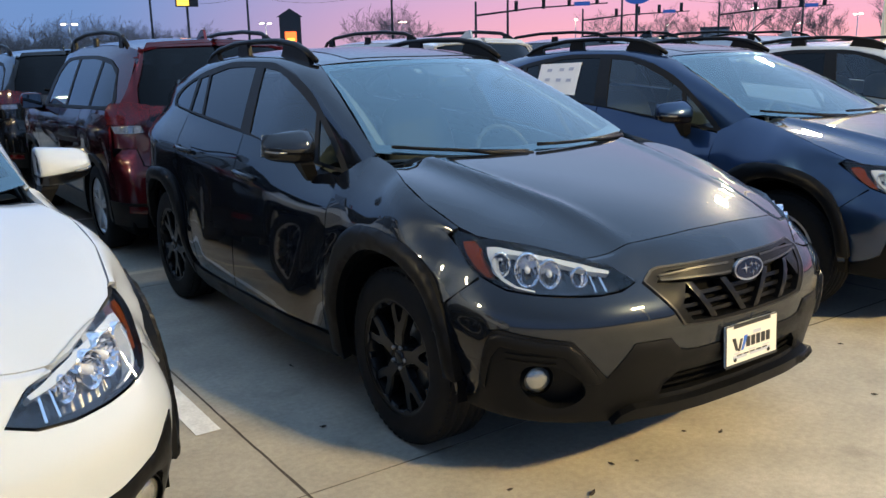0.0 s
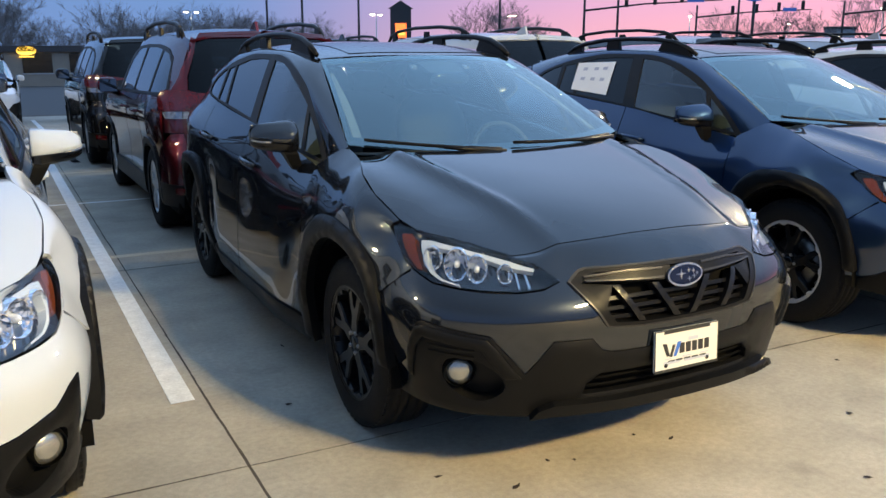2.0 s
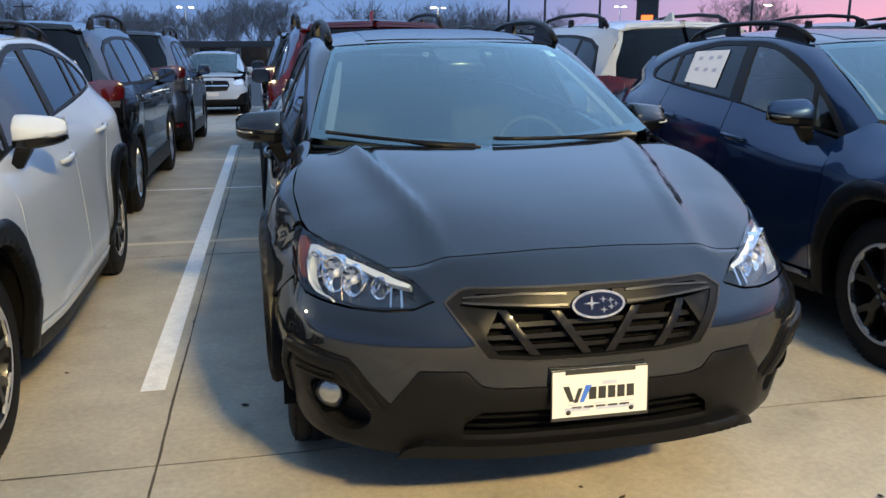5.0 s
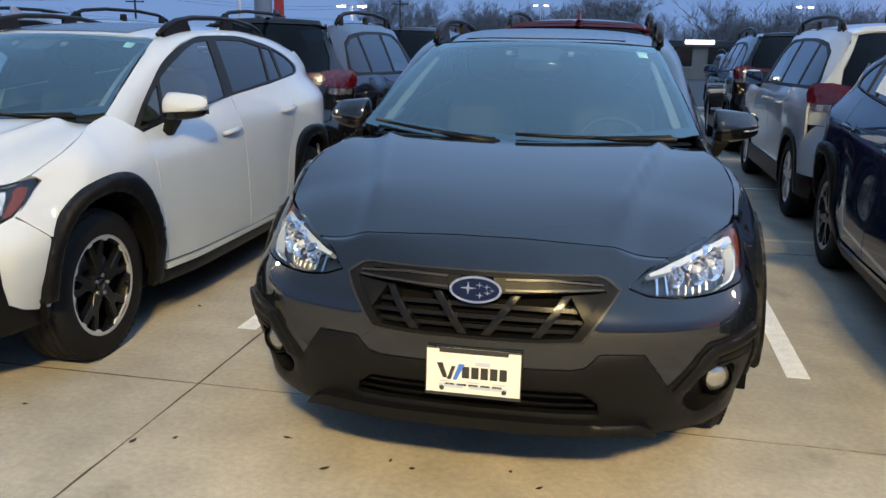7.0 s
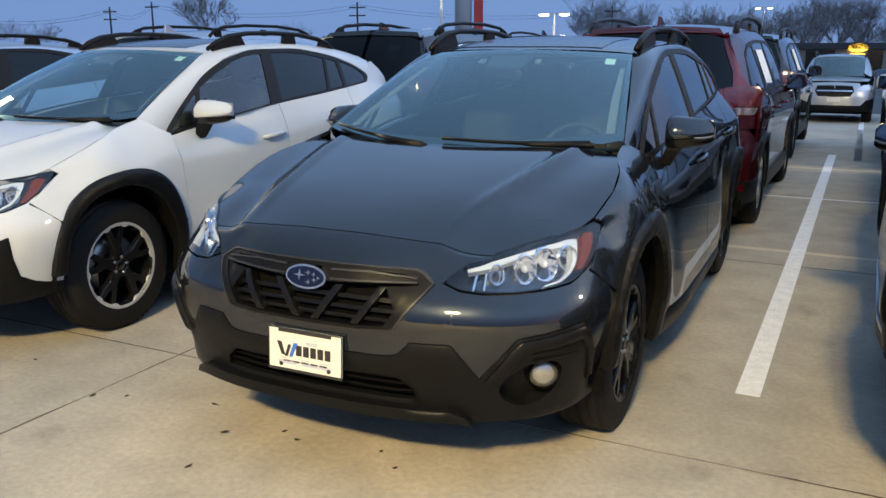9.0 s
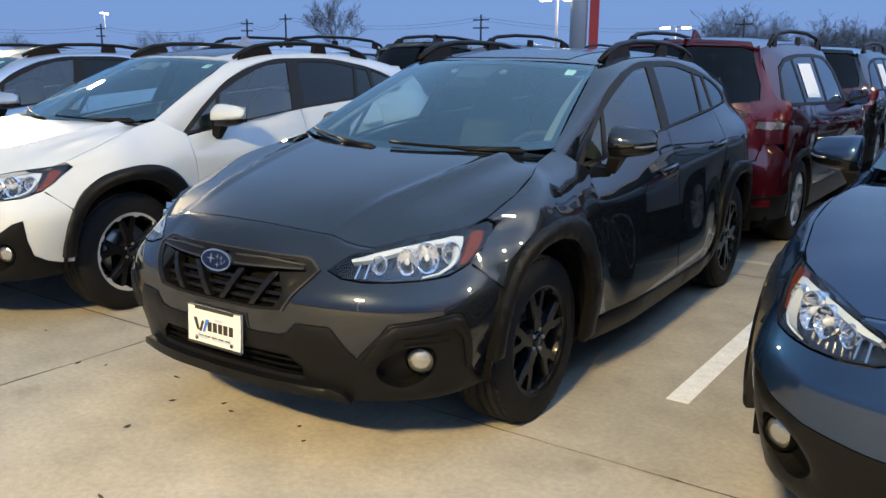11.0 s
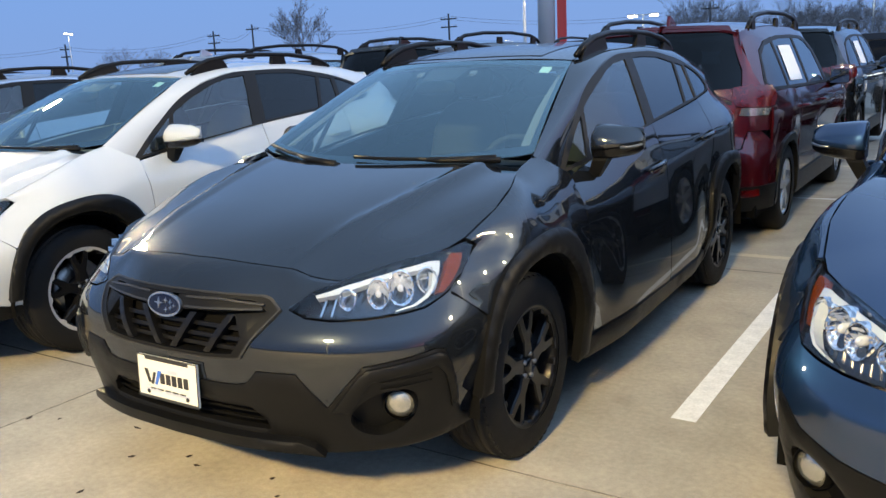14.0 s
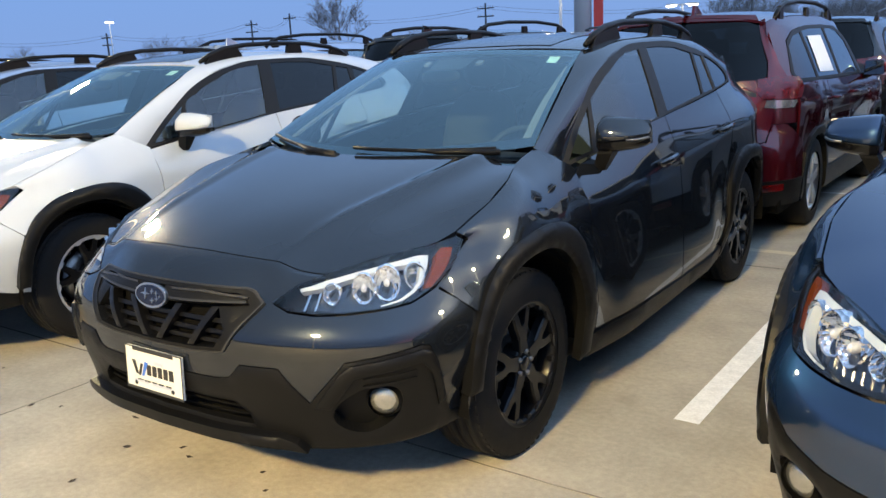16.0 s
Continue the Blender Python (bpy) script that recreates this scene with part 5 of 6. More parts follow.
        part("inner_lamp", fx(cut(back, [(.40, 1.135), (.56, 1.125), (.655, 1.09), (.655, 1.175), (.52, 1.168), (.42, 1.155)], .04, .010, .03)), REDLENS, lt)
        part("lamp_hook", fx(cut(back, [(.50, 1.07), (.655, 1.06), (.655, 1.085), (.55, 1.118), (.44, 1.125)], .04, .009, .03)), GLOSSBLACK, lt)
    pair("rear_corner", cut(back, [(.79, .865), (1.13, .865), (1.10, 1.02), (1.06, 1.15), (.80, 1.15)], .05, -.003), colour)
    # front
    part("bonnet", cut(tallbonnet, [(-.74, 2.36), (-.4, 2.50), (0, 2.55), (.4, 2.50), (.74, 2.36), (.77, 2.8), (.72, 3.2), (.5, 3.38), (0, 3.45), (-.5, 3.38), (-.72, 3.2), (-.77, 2.8)], .09), colour, car)
    part("windscreen", cut(tallscreen, [(-1, 0), (1, 0), (1, 1), (-1, 1)], .15, 0, 0), SCREEN, car)
    part("front_bumper", both(cut(face, [(0, .42), (.6, .42), (.72, .55), (1.14, .62), (1.12, .80), (.9, .78), (.62, .80), (.60, .95), (0, .97)], .06)), colour, car)
    part("bumper_cladding", both(cut(face, [(0, .25), (1.1, .28), (1.14, .61), (.72, .545), (.6, .42), (0, .42)], .06, .004)), PLASTIC, car)
    gr = part("grille", both(cut(face, [(0, .62), (.36, .63), (.44, .76), (.40, .88), (0, .89)], .06, .008, .02)), PLASTIC, car, "dark hexagonal grille")
    part("badge_bar", both(cut(face, [(0, .745), (.40, .745), (.40, .775), (0, .775)], .06, .016, .02)), CHROME, gr)
    pair("headlight", cut(face, [(.50, .80), (.62, .76), (.92, .79), (1.06, .84), (1.0, .92), (.66, .90)], .05, .012, .03), CLEARLENS)
    part("number_plate", prism([(-.15, .50), (-.15, .60), (.15, .60), (.15, .50)][::-1], 3.615, 3.635, .002, "y"), PLATEWHITE, car)
    # mirrors, inside, wheels
    shell = blob(.10, .055, .080, (.950, 1.99, 1.15), 3.0, 14, 9)
    for sx, ob in zip((1, -1), pair("wing_mirror", shell, colour)):
        g = prism([(.865, 1.085), (1.035, 1.085), (1.03, 1.215), (.87, 1.215)], 1.927, 1.934, 0, "y")
        foot = tube([(.82, 2.05, 1.06), (.87, 2.02, 1.08), (.92, 2.0, 1.10)], [.04, .035, .03], 7)
        part("mirror_glass", g if sx > 0 else g.mirrored(), DIMMIRROR, ob)
        part("mirror_foot", foot if sx > 0 else foot.mirrored(), PLASTIC, ob)
    part("floor_pan", block(1.60, 4.1, .16, .02, (0, 1.30, .21)), DARK, car)
    part("engine_bay", block(1.05, .8, .5, .03, (0, 2.95, .35)), DARK, car)
    part("cargo_floor", block(1.0, .75, .4, .02, (0, -.30, .35)), DARK, car)
    part("dashboard", block(1.45, .45, .4, .06, (0, 2.12, .68)), TRIMGREY, car)
    for x in (.37, -.37):
        s = part("front_seat", blob(.24, .25, .09, (x, 1.35, .70), 3), CLOTH, car)
        part("backrest", Shape().join(blob(.23, .08, .34, (0, 0, .3), 3), pose(x, 1.12, .72, 14, 0, 0)), CLOTH, s)
        part("headrest", Shape().join(blob(.13, .05, .09, (0, 0, .76), 3), pose(x, 1.12, .72, 12, 0, 0)), CLOTH, s)
    part("rear_bench", blob(.62, .08, .33, (0, .22, 1.02), 4).join(blob(.62, .25, .1, (0, .45, .70), 4)), CLOTH, car)
    for x in (.38, 0, -.38):
        part("rear_headrest", blob(.12, .045, .08, (x, .16, 1.40), 3), CLOTH, car)
    if sheet_in_window:
        pp = patch(tallglass, [(.25, 1.19), (.74, 1.175), (.72, 1.47), (.25, 1.47)], .12, .004, 0, (), mid)
        part("paper_sheet", pp.mirrored() if sheet_in_window == "-" else pp, PAPER, car, "white printed sheet behind the rear side window")
    wheel_estate(car)
    return car


def wheel_estate(car):
    half = .11
    tyre = lathe([(.235, -half), (.29, -half - .006), (.33, -half + .006), (.350, -half + .03), (.350, half - .03), (.33, half - .006), (.29, half + .006), (.235, half)], 32)
    rim = lathe([(.225, -half), (.232, half - .01), (.215, half - .012), (.205, .0)], 28)
    sp = Shape()
    for k in range(5):
        for o in (-9, 9):
            sp.join(prism([(-.022, .04), (.022, .04), (.016, .218), (-.016, .218)], half - .045, half - .012, .006), pose(0, 0, 0, 72 * k + o, 0, 0))
    sp.join(lathe([(0, half - .012), (.05, half - .014), (.06, .03)], 16))
    # plain dark disc, painted shade behind the spokes
    dark = lathe([(0, .0), (.2, .0)], 20)
    me = [("tyre", tyre.mesh("tyre", RUBBER)), ("rim", rim.mesh("rim", MACHINED)), ("spoke_star", sp.mesh("spoke_star", MACHINED)), ("brake_disc", dark.mesh("brake_disc", DARK))]
    for sx in (-1, 1):
        for y in (0, 2.67):
            w = part("wheel", me[0][1], None, car, "black tyre on a silver alloy wheel", pose(sx * .755, y, .350, 25 * y, 0, 90 - 90 * sx))
            for n, e in me[1:]:
                part(n, e, None, w)


def repaint(car, was, now, label):
    """Gives a copied car its own colour and label."""
    for o in (car, *car.children_recursive):
        for s in o.material_slots:
            if s.material == was:
                s.link = "OBJECT"
                s.material = now
    return tagged(car, label)


# ---- ground and painted lines ----
CONCRETE = ground_material("concrete", (.360, .326, .266))
JOINT = material("joint_dirt", (.060, .048, .036), .95, vary=.4, scale=14, fine=90)
ASPHALT = material("asphalt", (.055, .055, .056), .9, vary=.25, scale=.4, bump=.3, fine=60)
LINEPAINT = material("worn_line_paint", (.74, .74, .73), .7, vary=.20, scale=13, bump=.3, fine=90)
OLDPAINT = material("faded_tan_paint", (.50, .43, .31), .8, vary=.2, scale=8, bump=.3, fine=90)


GRADE = .028
LEVEL = 9.515


def fall(y):
    """The lot slopes down behind the second row, and the land drops on beyond it."""
    y = np.asarray(y, float)
    return -GRADE * np.clip(y - LEVEL, 0, 18) - 1.0 * ease(27, 95, y)


def lay(x, y, turn=0):
    """A place on the sloping concrete."""
    return Matrix.Translation((x, y, float(fall(y)))) @ pose(0, 0, 0, -math.degrees(math.atan(GRADE)) if y > LEVEL else 0) @ pose(0, 0, 0, 0, 0, turn)


ground = part("ground", sheet(lambda u, v: np.stack([u, v, -.06 + fall(v)], -1), [-900, -300, 0, 300, 900], [-400, -60, 0, LEVEL, 15, 27, 34, 50, 70, 85, 100, 400, 1800]), ASPHALT)
tagged(ground, "dark asphalt and far ground round the lot", "ground", kind="structure")
bed = part("pavement", sheet(lambda u, v: np.stack([u, v, -.006 + fall(v)], -1), [-36.5, 36.3], [-19.5, LEVEL, 26.9]), JOINT)
tagged(bed, "pale concrete paving slabs with dark joints", "pavement", kind="structure")
SX, SY = 4.035, 3.23
slab_shape = block(SX - .007, SY - .007, .02, 0, (0, 0, -.02), 1).mesh("slab", CONCRETE)
for i in range(-9, 9):
    for j in range(-6, 8):
        part("slab", slab_shape, None, bed, "", lay(-1.33 + SX * (i + .5), -.175 + SY * (j + .5)))


def painted(x0, y0, x1, y1, mat=LINEPAINT, label="worn white painted parking line on concrete", z=.004):
    s = sheet(lambda u, v: np.stack([u, v, z + fall(v)], -1), [x0, x1], [y0, y1] if y1 < LEVEL else [y0, LEVEL, y1])
    return tagged(part("parking_line", s, mat), label, "road marking", "parking lines", "structure")


for k in range(-5, 6):
    xc = -.080 + 2.70 * (k + .5)
    painted(xc - .052, .53, xc + .052, 10.3)
for k in range(-4, 5):
    xc = -1.1 + 2.70 * k
    painted(xc - .052, 16.9, xc + .052, 23.0)
painted(-15.0, 6.035, 14.8, 6.085, z=.0028)
for y0 in (3.455, 8.42):
    painted(-15.0, y0, 14.8, y0 + .085, OLDPAINT, "faded tan painted line across the concrete", .0028)


def crack(axis, at, a, b, seed):
    """Dirt and weeds along a joint: a strip of uneven width."""
    r = random.Random(seed)
    us = np.arange(a, b, .035)
    lo, hi = [], []
    wide, drift = .004, 0.0
    for u in us:
        wide = min(.011, max(.002, wide + r.uniform(-.0022, .0022)))
        drift = min(.003, max(-.003, drift + r.uniform(-.0015, .0015)))
        clump = .008 if r.random() < .02 else 0
        lo.append(at + drift - wide / 2 - clump * r.random())
        hi.append(at + drift + wide / 2 + clump * r.random())
    v = [p for u, l, h in zip(us, lo, hi) for p in (((u, l, .0018), (u, h, .0018)) if axis == "x" else ((l, u, .0018), (h, u, .0018)))]
    return part("joint_dirt", Shape().add(v, [(2 * i, 2 * i + 2, 2 * i + 3, 2 * i + 1) for i in range(len(us) - 1)], False), JOINT, bed)


for j in (-1, 0, 1):
    crack("x", -.175 + SY * j, -8, 8, 40 + j)
for i in (-1, 0, 1):
    crack("y", -1.33 + SX * i, -6, 8.9, 50 + i)

# ---- cars ----
car = hatchback("crossover_car", "dark grey crossover with black cladding and roof rails", pose(.004, 0, 0, 0, 0, .35), PAINT_GREY, "crossovers in the front row")
white = hatchback("crossover_car", "pearl white crossover with black cladding and machined wheels", pose(-2.735, .02, 0), PAINT_WHITE, "crossovers in the front row", "machined", False)
for x, was, now, lab in ((2.67, PAINT_WHITE, PAINT_BLUE, "blue crossover with black cladding and a sheet in its window"), (5.40, PAINT_WHITE, PAINT_WHITE, "white crossover parked beside the blue one"), (-5.46, PAINT_WHITE, PAINT_PALE, "pale blue crossover parked beside the white one")):
    c = copy_thing(white, pose(x, .13 if now is PAINT_BLUE else .06, 0))
    repaint(c, was, now, lab)
    if now is PAINT_BLUE:
        pp = patch(glasshouse, [(1.76, 1.19), (2.20, 1.215), (2.235, 1.41), (1.80, 1.425)], .12, .004, 0)
        part("paper_sheet", pp.mirrored(), PAPER, c, "white printed sheet in the rear side window")
        for k, (a, b) in enumerate(((1.86, 1.365), (1.96, 1.36), (2.09, 1.355), (1.85, 1.285), (1.96, 1.285), (2.08, 1.285))):
            bar = patch(glasshouse, [(a, b), (a + .05, b), (a + .05, b + .022), (a, b + .022)], .1, .006, 0)
            part("printed_bar", bar.mirrored(), INKGREY, c)
red = estate("estate_car", "dark red estate car with black roof rails", lay(0, 4.55), PAINT_RED, "estate cars in the rear rows")
for x, y, turn, now, lab in ((-2.92, 4.95, 0, PAINT_BLACK, "black estate car with a red tail light"), (2.74, 4.62, 0, PAINT_WHITE, "white estate car behind the blue crossover"), (5.45, 4.7, 0, PAINT_BLACK, "black estate car with black roof rails"),
                             (-5.60, 4.7, 0, PAINT_PALE, "pale blue estate car with roof rails"), (8.1, 4.6, 0, PAINT_SILVER, "silver estate car with roof rails"),
                             (-.08, 9.45, 0, PAINT_BLACK, "black estate car parked behind the red one"), (-2.85, 9.6, 0, PAINT_STEEL, "steel blue estate car with red tail lights"), (2.75, 9.6, 0, PAINT_BLACK, "black estate car behind the white one"), (5.45, 9.6, 0, PAINT_SILVER, "silver estate car in the third row"),
                             (-2.3, 23.2, 180, PAINT_WHITE, "white estate car facing the aisle"), (.93, 23.2, 180, PAINT_SILVER, "silver estate car facing the aisle"), (-4.8, 23.2, 180, PAINT_RED, "red estate car facing the aisle"), (3.7, 23.2, 180, PAINT_BLACK, "black estate car facing the aisle")):
    c = repaint(copy_thing(red, lay(x, y, turn)), PAINT_RED, now, lab)
    if (x, y) != (-.08, 9.45):
        for o in [o for o in c.children if o.name.startswith("paper_sheet")]:
            bpy.data.objects.remove(o)

# dead leaves and twigs blown over the concrete
LEAF = material("dead_leaf", (.030, .020, .012), .8, vary=.3, scale=40)
leaf_rnd = random.Random(2)
for k, (x, y) in enumerate(((-.54, -.77), (-.33, -.66), (-.24, -.70), (-.47, -1.05), (.10, -.64), (-1.03, .29), (.21, -.73), (-.83, 1.02), (-.75, -.58), (-1.16, -.68), (-1.84, .82), (-1.30, -.74), (1.05, -.9), (.62, -1.3), (-1.9, -.55), (1.55, -.45), (-.05, -1.45), (-1.65, -1.2))):
    w, l = leaf_rnd.uniform(.005, .009), leaf_rnd.uniform(.011, .022)
    lf = Shape().add([(-l, 0, .003), (-l * .3, w, .006), (l * .5, w * .8, .005), (l, 0, .012), (l * .4, -w, .006), (-l * .4, -w * .9, .004), (0, 0, .011)], [(0, 6, 1), (1, 6, 2), (2, 6, 3), (3, 6, 4), (4, 6, 5), (5, 6, 0)])
    tagged(part("dead_leaf", lf, LEAF, None, "", pose(x, y, .001, 0, 0, leaf_rnd.uniform(0, 360))), "small dark dead leaf lying on concrete", "leaf", "dead leaves")


# ---- the distance ----
# grey bark, lightened: the haze over the far trees is in the colour
BARK = material("hazy_grey_bark", (.22, .198, .19), .95, vary=.3, scale=6)
POLEWHITE = material("white_pole", (.70, .70, .68), .5, vary=.1, scale=2)
POLEDARK = material("dark_pole", (.035, .034, .034), .6, vary=.2, scale=2)
GLOW = material("lit_lamp", (1, .9, .7), .5, emit=(1.0, .82, .55), strength=30.0)
WALLTAN = material("tan_wall", (.30, .26, .21), .85, vary=.15, scale=1)
WALLDARK = material("dark_fascia", (.06, .055, .055), .7, vary=.15, scale=1)
SIGNRED = material("red_sign_panel", (.55, .02, .03), .4, vary=.05, scale=2)
SIGNGREY = material("grey_sign_panel", (.42, .43, .45), .4, vary=.05, scale=2)
SIGNYELLOW = material("lit_yellow_sign", (1, .7, .1), .5, emit=(1.0, .62, .08), strength=2.2)
SIGNAMBER = material("lit_red_sign", (1, .2, .05), .5, emit=(1.0, .16, .03), strength=2.6)
LITWHITE = material("lit_white_letters", (1, 1, 1), .5, emit=(1, .98, .9), strength=3.0)
OVALBLUE = material("blue_oval", (.02, .08, .32), .4, emit=(.03, .10, .4), strength=.6)


def far(az, dist, eye=(-.3, -3)):
    """A place on the ground in the direction az degrees to the right of +y."""
    return eye[0] + dist * math.sin(radians(az)), eye[1] + dist * math.cos(radians(az))


def light_pole(x, y, h=8.0, arms=((.55, 0), (-.55, 0)), group="lot light poles", lit=True, turn=0):
    p = thing("light_pole", "white lot light pole with lit lamp heads", "street lamp", pose(x, y, 0, 0, 0, turn), group)
    p.location.z = float(fall(y))
    part("base", lathe([(0, .62), (.30, .62), (.32, .58), (.32, -.06)], 14, "z"), SIGNGREY, p)
    part("pole", tube([(0, 0, .5), (0, 0, h * .5), (0, 0, h + .1)], [.105, .09, .07], 10), POLEWHITE, p)
    for ax, ay in arms:
        head = block(.62, .34, .10, .02, (ax * 1.35, ay * 1.35, h + .02))
        hd = part("lamp_head", head, POLEWHITE, p)
        part("arm", tube([(0, 0, h + .04), (ax, ay, h + .07)], .04, 6), POLEWHITE, hd)
        part("lens", block(.54, .28, .10, .01, (ax * 1.35, ay * 1.35, h - .09)), GLOW, hd)
    return p


light_pole(17.45, 7.9, 8.3, turn=34)
light_pole(-20.05, 7.9, 8.3, turn=-34)
light_pole(3.05, -12.0, 8.3)
light_pole(*far(-17.3, 60), 4.6)
light_pole(-20.0, 40.5, 5.4)
first = light_pole(*far(-5.2, 120), 8.0)
for az, d in ((10.9, 120), (22.66, 122), (31.6, 125), (43, 130), (54, 120), (60, 150), (49, 170), (57, 180), (-55.1, 118)):
    x, y = far(az, d)
    copy_thing(first, pose(x, y, float(fall(y)), 0, 0, az))


def bare_tree(seed, height, spread=1.0):
    rnd = random.Random(seed)
    trunk, twigs = Shape(), Shape()

    def grow(p, d, length, r, level):
        n = 3
        pts, rr = [p], [r]
        for i in range(n):
            d = (d + Vector((rnd.uniform(-.16, .16), rnd.uniform(-.16, .16), rnd.uniform(-.02, .12)))).normalized()
            pts.append(pts[-1] + d * length / n)
            rr.append(r * (1 - .42 * (i + 1) / n))
        rr = [max(q, .011) for q in rr]
        (trunk if level < 2 else twigs).join(tube(pts, rr, 6 if level < 2 else 3, cap=False))
        if level == 5:
            return
        for k in range(rnd.randint(3, 4) if level else 6):
            at = pts[-1] if k == 0 else pts[rnd.randint(1, 3)] if level else pts[1] + (pts[-1] - pts[1]) * rnd.random()
            side_way = Vector((rnd.gauss(0, 1), rnd.gauss(0, 1), rnd.uniform(-.1, .5))).normalized()
            grow(at, (d * .85 + side_way * .75 * spread).normalized(), length * rnd.uniform(.58, .78), rr[-1] * .72, level + 1)
    grow(Vector((0, 0, -.1)), Vector((0, 0, 1)), height * .34, height * .019, 0)
    t = thing("tree", "leafless tree with a spreading crown of thin twigs", "tree", None, "bare trees")
    part("trunk", trunk, BARK, t)
    part("crown", twigs, BARK, t)
    return t


rnd = random.Random(5)
kinds = [bare_tree(3, 10.0), bare_tree(8, 9.0, 1.2), bare_tree(21, 8.0, .9)]
spots = [(-52.6, 150, .95), (-50.5, 148, .92), (-40.3, 92, 1.40), (-34.9, 130, .85), (-60, 140, .8)]
for az in np.arange(-16, 22, .55):
    spots.append((az + rnd.uniform(-.5, .5), rnd.uniform(105, 150), rnd.uniform(.85, 1.45) * (.78 if az > 1 else 1)))
for az in (6.0, 7.0, 7.6, 8.4, 9, 9.8, 10.4, 11.4, 12.5, 13.2, 14, 15.2, 29, 31.5, 33, 45.5, 48, 50.5, 53.5, 56, 58.5, 61.5, 64):
    spots.append((az + rnd.uniform(-.3, .3), rnd.uniform(105, 130), rnd.uniform(1.0, 1.4) * (.92 if az < 16 else 1)))
for i, (az, d, s) in enumerate(spots):
    x, y = far(az, d)
    m = pose(x, y, float(fall(y)), 0, 0, rnd.uniform(0, 360))
    if i < 3:
        t = kinds[i]
        t.matrix_basis = m @ Matrix.Diagonal((s, s, s, 1))
    else:
        t = copy_thing(kinds[i % 3], m)
        t.scale = (s, s, s)

# low building across the lot
b = thing("low_building", "long low tan building with a dark fascia and lit signs", "building", pose(-2, 74, float(fall(74))))
part("wall", block(38, 10, 2.75, .02, (0, 5, -.06)), WALLTAN, b)
part("roof_fascia", block(38.6, 10.6, .5, .02, (0, 5, 2.68)), WALLDARK, b)
for k in range(9):
    w = part("window", block(2.2, .10, 1.6, .01, (-14 + 3.5 * k, -.02, 1.0)), GLOSSBLACK, b)
    part("window_frame", block(2.36, .08, .09, .01, (-14 + 3.5 * k, -.03, .92)), SIGNGREY, w)
oval_face = [(.74 * math.cos(a), .36 * math.sin(a)) for a in np.linspace(0, 2 * math.pi, 25)[:-1]]
part("yellow_sign", Shape().join(prism(oval_face, -.30, -.10, .02, "y"), pose(2.75, 0, 2.78)), SIGNYELLOW, b)
part("sign_underline", block(1.1, .12, .10, .02, (2.75, -.15, 2.26)), SIGNYELLOW, b)
part("white_letters", block(2.4, .1, .35, .02, (8.6, -.4, 2.9)), LITWHITE, b)

# tall sign with a red edge
sg = thing("sign_pylon", "tall grey sign pylon with a red side panel", "sign", pose(-18.2, 40.0, float(fall(40)), 0, 0, 25))
part("panel", tube([(-.20, 0, -.05), (-.20, 0, 10.0)], .46, 20), SIGNGREY, sg)
part("red_panel", block(.50, .42, 9.0, .02, (.62, 0, .9)), SIGNRED, sg)

# roadside signs, signals, poles and wires
def board(az, d, z, w, h, name, label, mat, extra=None):
    x, y = far(az, d)
    s = thing(name, label, "sign", pose(x, y, 0, 0, 0, -az))
    part("post", tube([(0, 0, -.1), (0, 0, z + h * .5)], .16, 8), POLEDARK, s)
    bd = part("board", block(w, .3, h, .03, (0, -.2, z)), mat, s)
    return s, bd


s, bd = board(17.85, 120, 8.6, 2.9, 2.2, "roadside_sign", "dark roadside sign with a lit yellow panel on a post", POLEDARK)
part("lit_panel", block(1.5, .1, 1.0, .02, (-.5, -.40, 8.75)), SIGNYELLOW, bd)
part("upper_panel", block(1.5, .1, .7, .02, (-.5, -.40, 9.85)), SIGNAMBER, bd)
s, bd = board(24.4, 150, 3.6, 3.6, 5.0, "store_sign", "dark gabled store sign with a lit orange panel", WALLDARK)
part("lit_panel", block(1.9, .1, 2.4, .02, (0, -.40, 3.8)), SIGNAMBER, bd)
part("price_panel", block(1.2, .1, .8, .02, (0, -.46, 4.3)), SIGNYELLOW, bd)
part("gable", prism([(-2.2, 8.6), (2.2, 8.6), (0, 10.0)], -.4, .1, .02, "y"), WALLDARK, bd)
s, bd = board(46.6, 95, 6.8, .4, .3, "oval_sign", "blue oval sign on a tall post", POLEDARK)
part("oval", Shape().join(prism([(1.35 * math.cos(a), .62 * math.sin(a)) for a in np.linspace(0, 2 * math.pi, 25)[:-1]], -.45, -.25, .02, "y"), pose(0, 0, 7.2)), OVALBLUE, bd)

x0, y0 = far(36.07, 90)
mast = thing("traffic_signal", "dark traffic signal mast with hanging signal heads", "traffic light", pose(x0, y0, 0, 0, 0, -42))
part("post", tube([(0, 0, -.1), (0, 0, 7.0)], [.16, .11], 8), POLEDARK, mast)
arm = part("mast_arm", tube([(0, 0, 5.6), (6, 0, 6.2), (13.5, 0, 6.5)], [.11, .08, .06], 8), POLEDARK, mast)
for k in (4.2, 7.0, 9.6, 12.4):
    hd = part("signal_head", block(.36, .28, 1.05, .03, (k, -.15, 5.6 + .07 * k)), POLEDARK, arm)
    for q2 in range(3):
        part("visor", tube([(k, -.28, 5.78 + .07 * k + .33 * q2), (k, -.46, 5.78 + .07 * k + .33 * q2)], .12, 8), POLEDARK, hd)
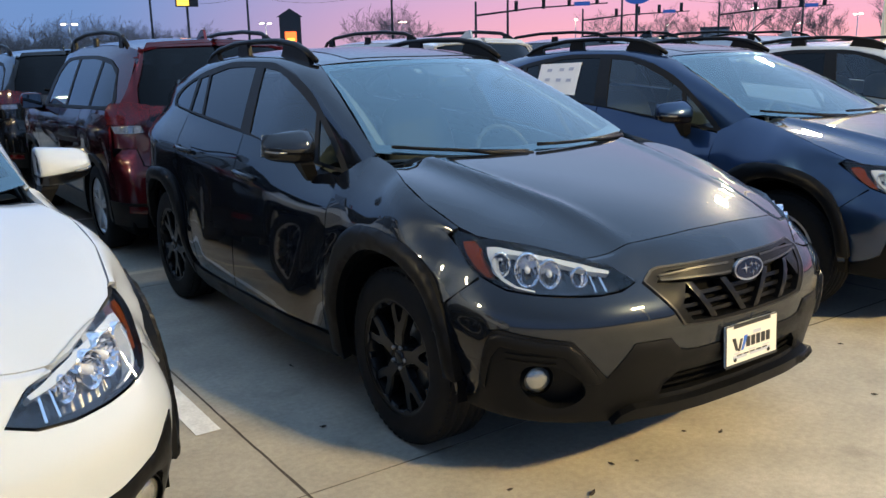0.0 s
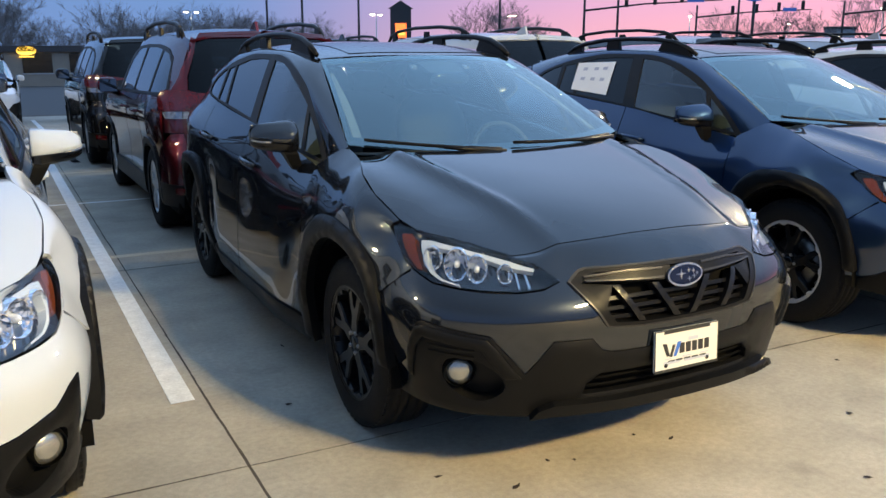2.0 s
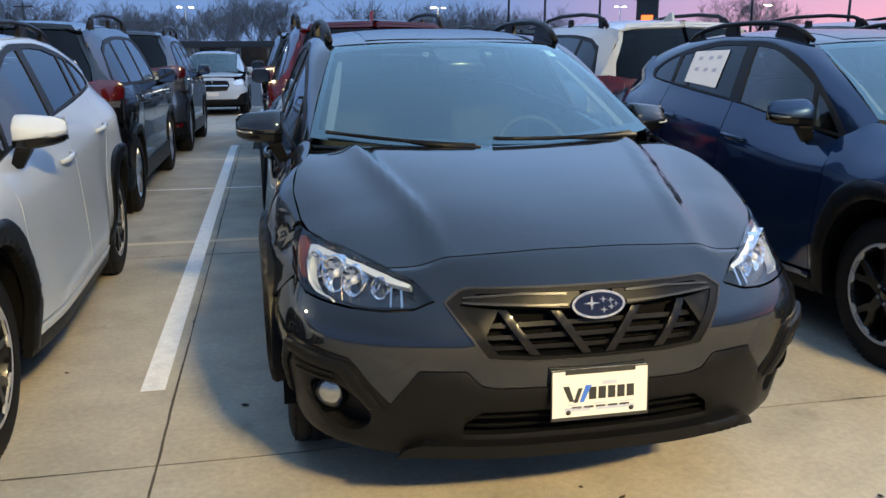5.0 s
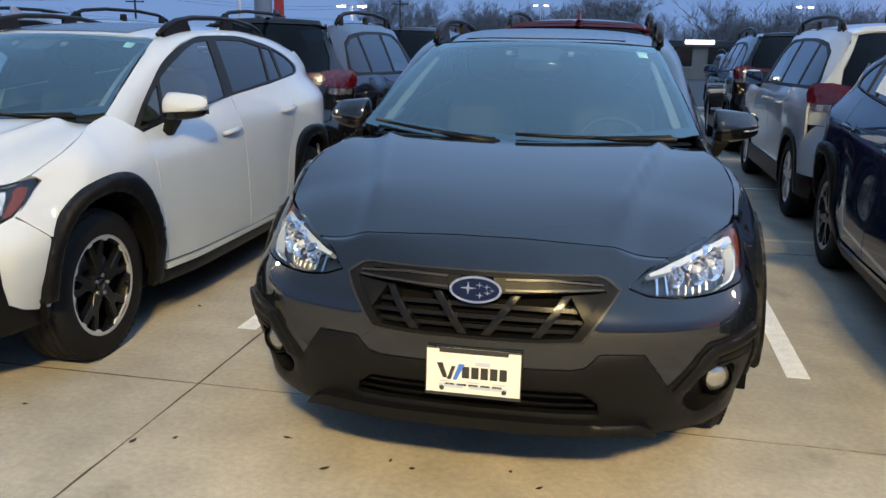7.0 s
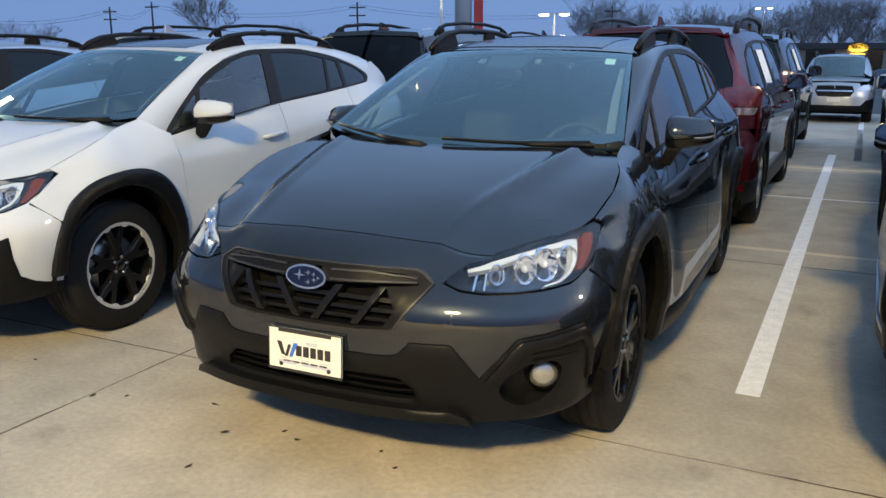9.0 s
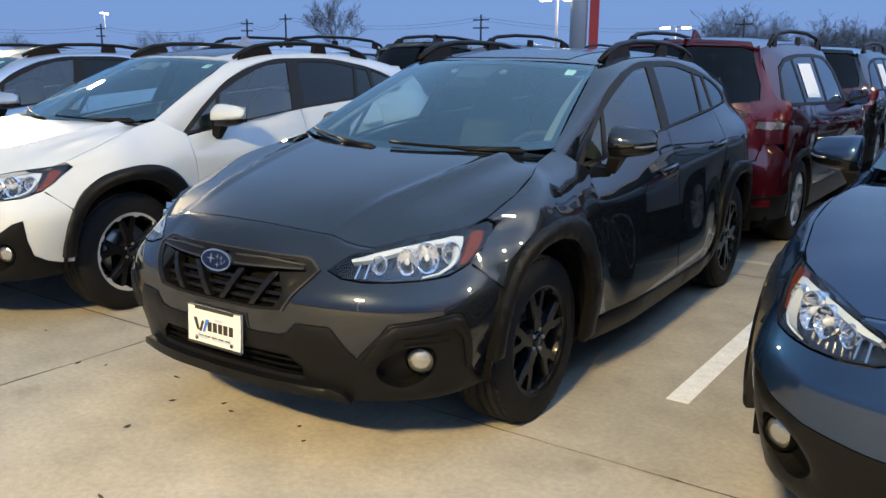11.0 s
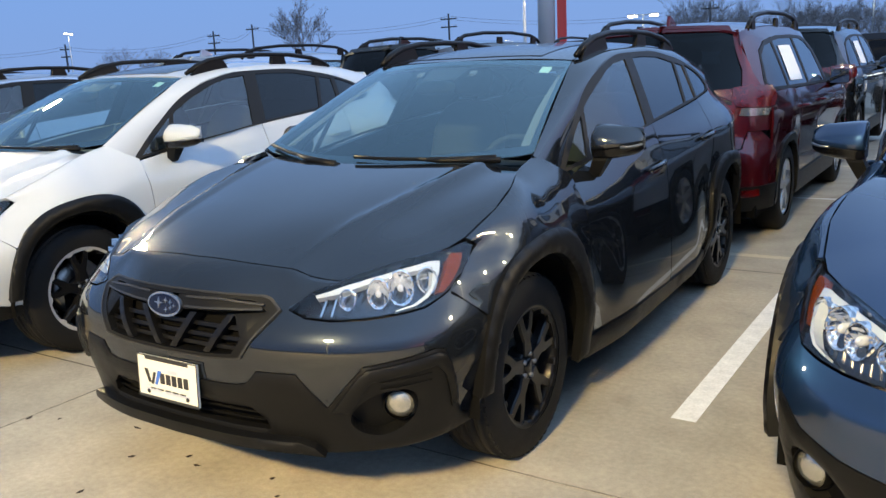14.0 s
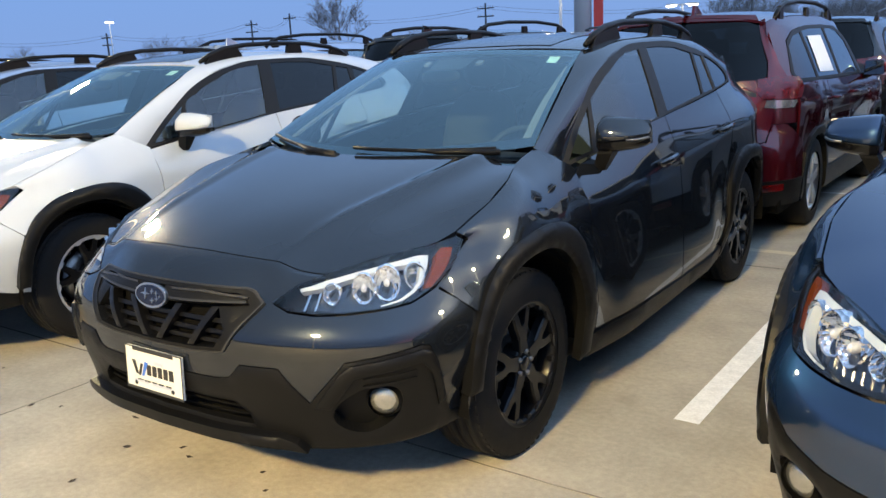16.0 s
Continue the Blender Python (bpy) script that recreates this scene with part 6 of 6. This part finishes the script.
part("street_name_board", block(1.6, .05, .4, .01, (10.9, -.1, 6.3)), OVALBLUE, arm)
for k, (az, d, turn) in enumerate(((43.3, 110, 10), (51.8, 105, 20))):
    copy_thing(mast, pose(*far(az, d), 0, 0, 0, -az + turn))


def utility_pole(x, y, h, arms=1):
    p = thing("utility_pole", "dark wooden utility pole with a crossarm", "utility pole", pose(x, y, float(fall(y))), "utility poles")
    part("post", tube([(0, 0, -.1), (0, 0, h)], [.17, .11], 8), POLEDARK, p)
    for k in range(arms):
        a = part("crossarm", block(2.4, .12, .14, .01, (0, 0, h - .7 - k * 1.0)), POLEDARK, p)
        for q2 in (-1.05, -.5, .5, 1.05):
            part("insulator", lathe([(0, .2), (.05, .16), (.06, 0)], 8, "z"), SIGNGREY, a, "", pose(q2, 0, h - .56 - k * 1.0))
    return p


tops = []
for az, d, h, n in ((-66, 125, 7.5, 2), (-55.4, 125, 7.0, 2), (-46.5, 125, 8.3, 2), (-44.0, 122, 8.9, 1), (-31, 110, 8.6, 2), (-14.4, 120, 8.5, 1), (15.45, 100, 11.5, 1), (21.3, 95, 10.5, 1), (30.6, 95, 11, 1), (38.3, 100, 11.5, 1), (45.8, 110, 11.5, 1), (56.8, 120, 9.5, 2)):
    x, y = far(az, d)
    utility_pole(x, y, h, n)
    tops.append((x, y, h - .5 + float(fall(y))))
for k, (a, c) in enumerate(zip(tops[:-1], tops[1:])):
    if k == 5:
        continue
    for off in (-.5, .5):
        pts = [(a[0] + (c[0] - a[0]) * u, a[1] + (c[1] - a[1]) * u, a[2] + (c[2] - a[2]) * u - 4 * u * (1 - u) * 1.2 + off * .4) for u in np.linspace(0, 1, 9)]
        tagged(part("power_line", tube(pts, .014, 4, cap=False), POLEDARK), "thin dark overhead power line", "cable", "overhead lines")
tank = thing("grey_block", "pale grey flat-roofed block on the horizon", "building", pose(*far(51.9, 170), 0, 0, 0, -52))
part("wall", block(5, 5, 5.5, .05), SIGNGREY, tank)
part("parapet", block(5.3, 5.3, .5, .05, (0, 0, 5.4)), WALLDARK, tank)
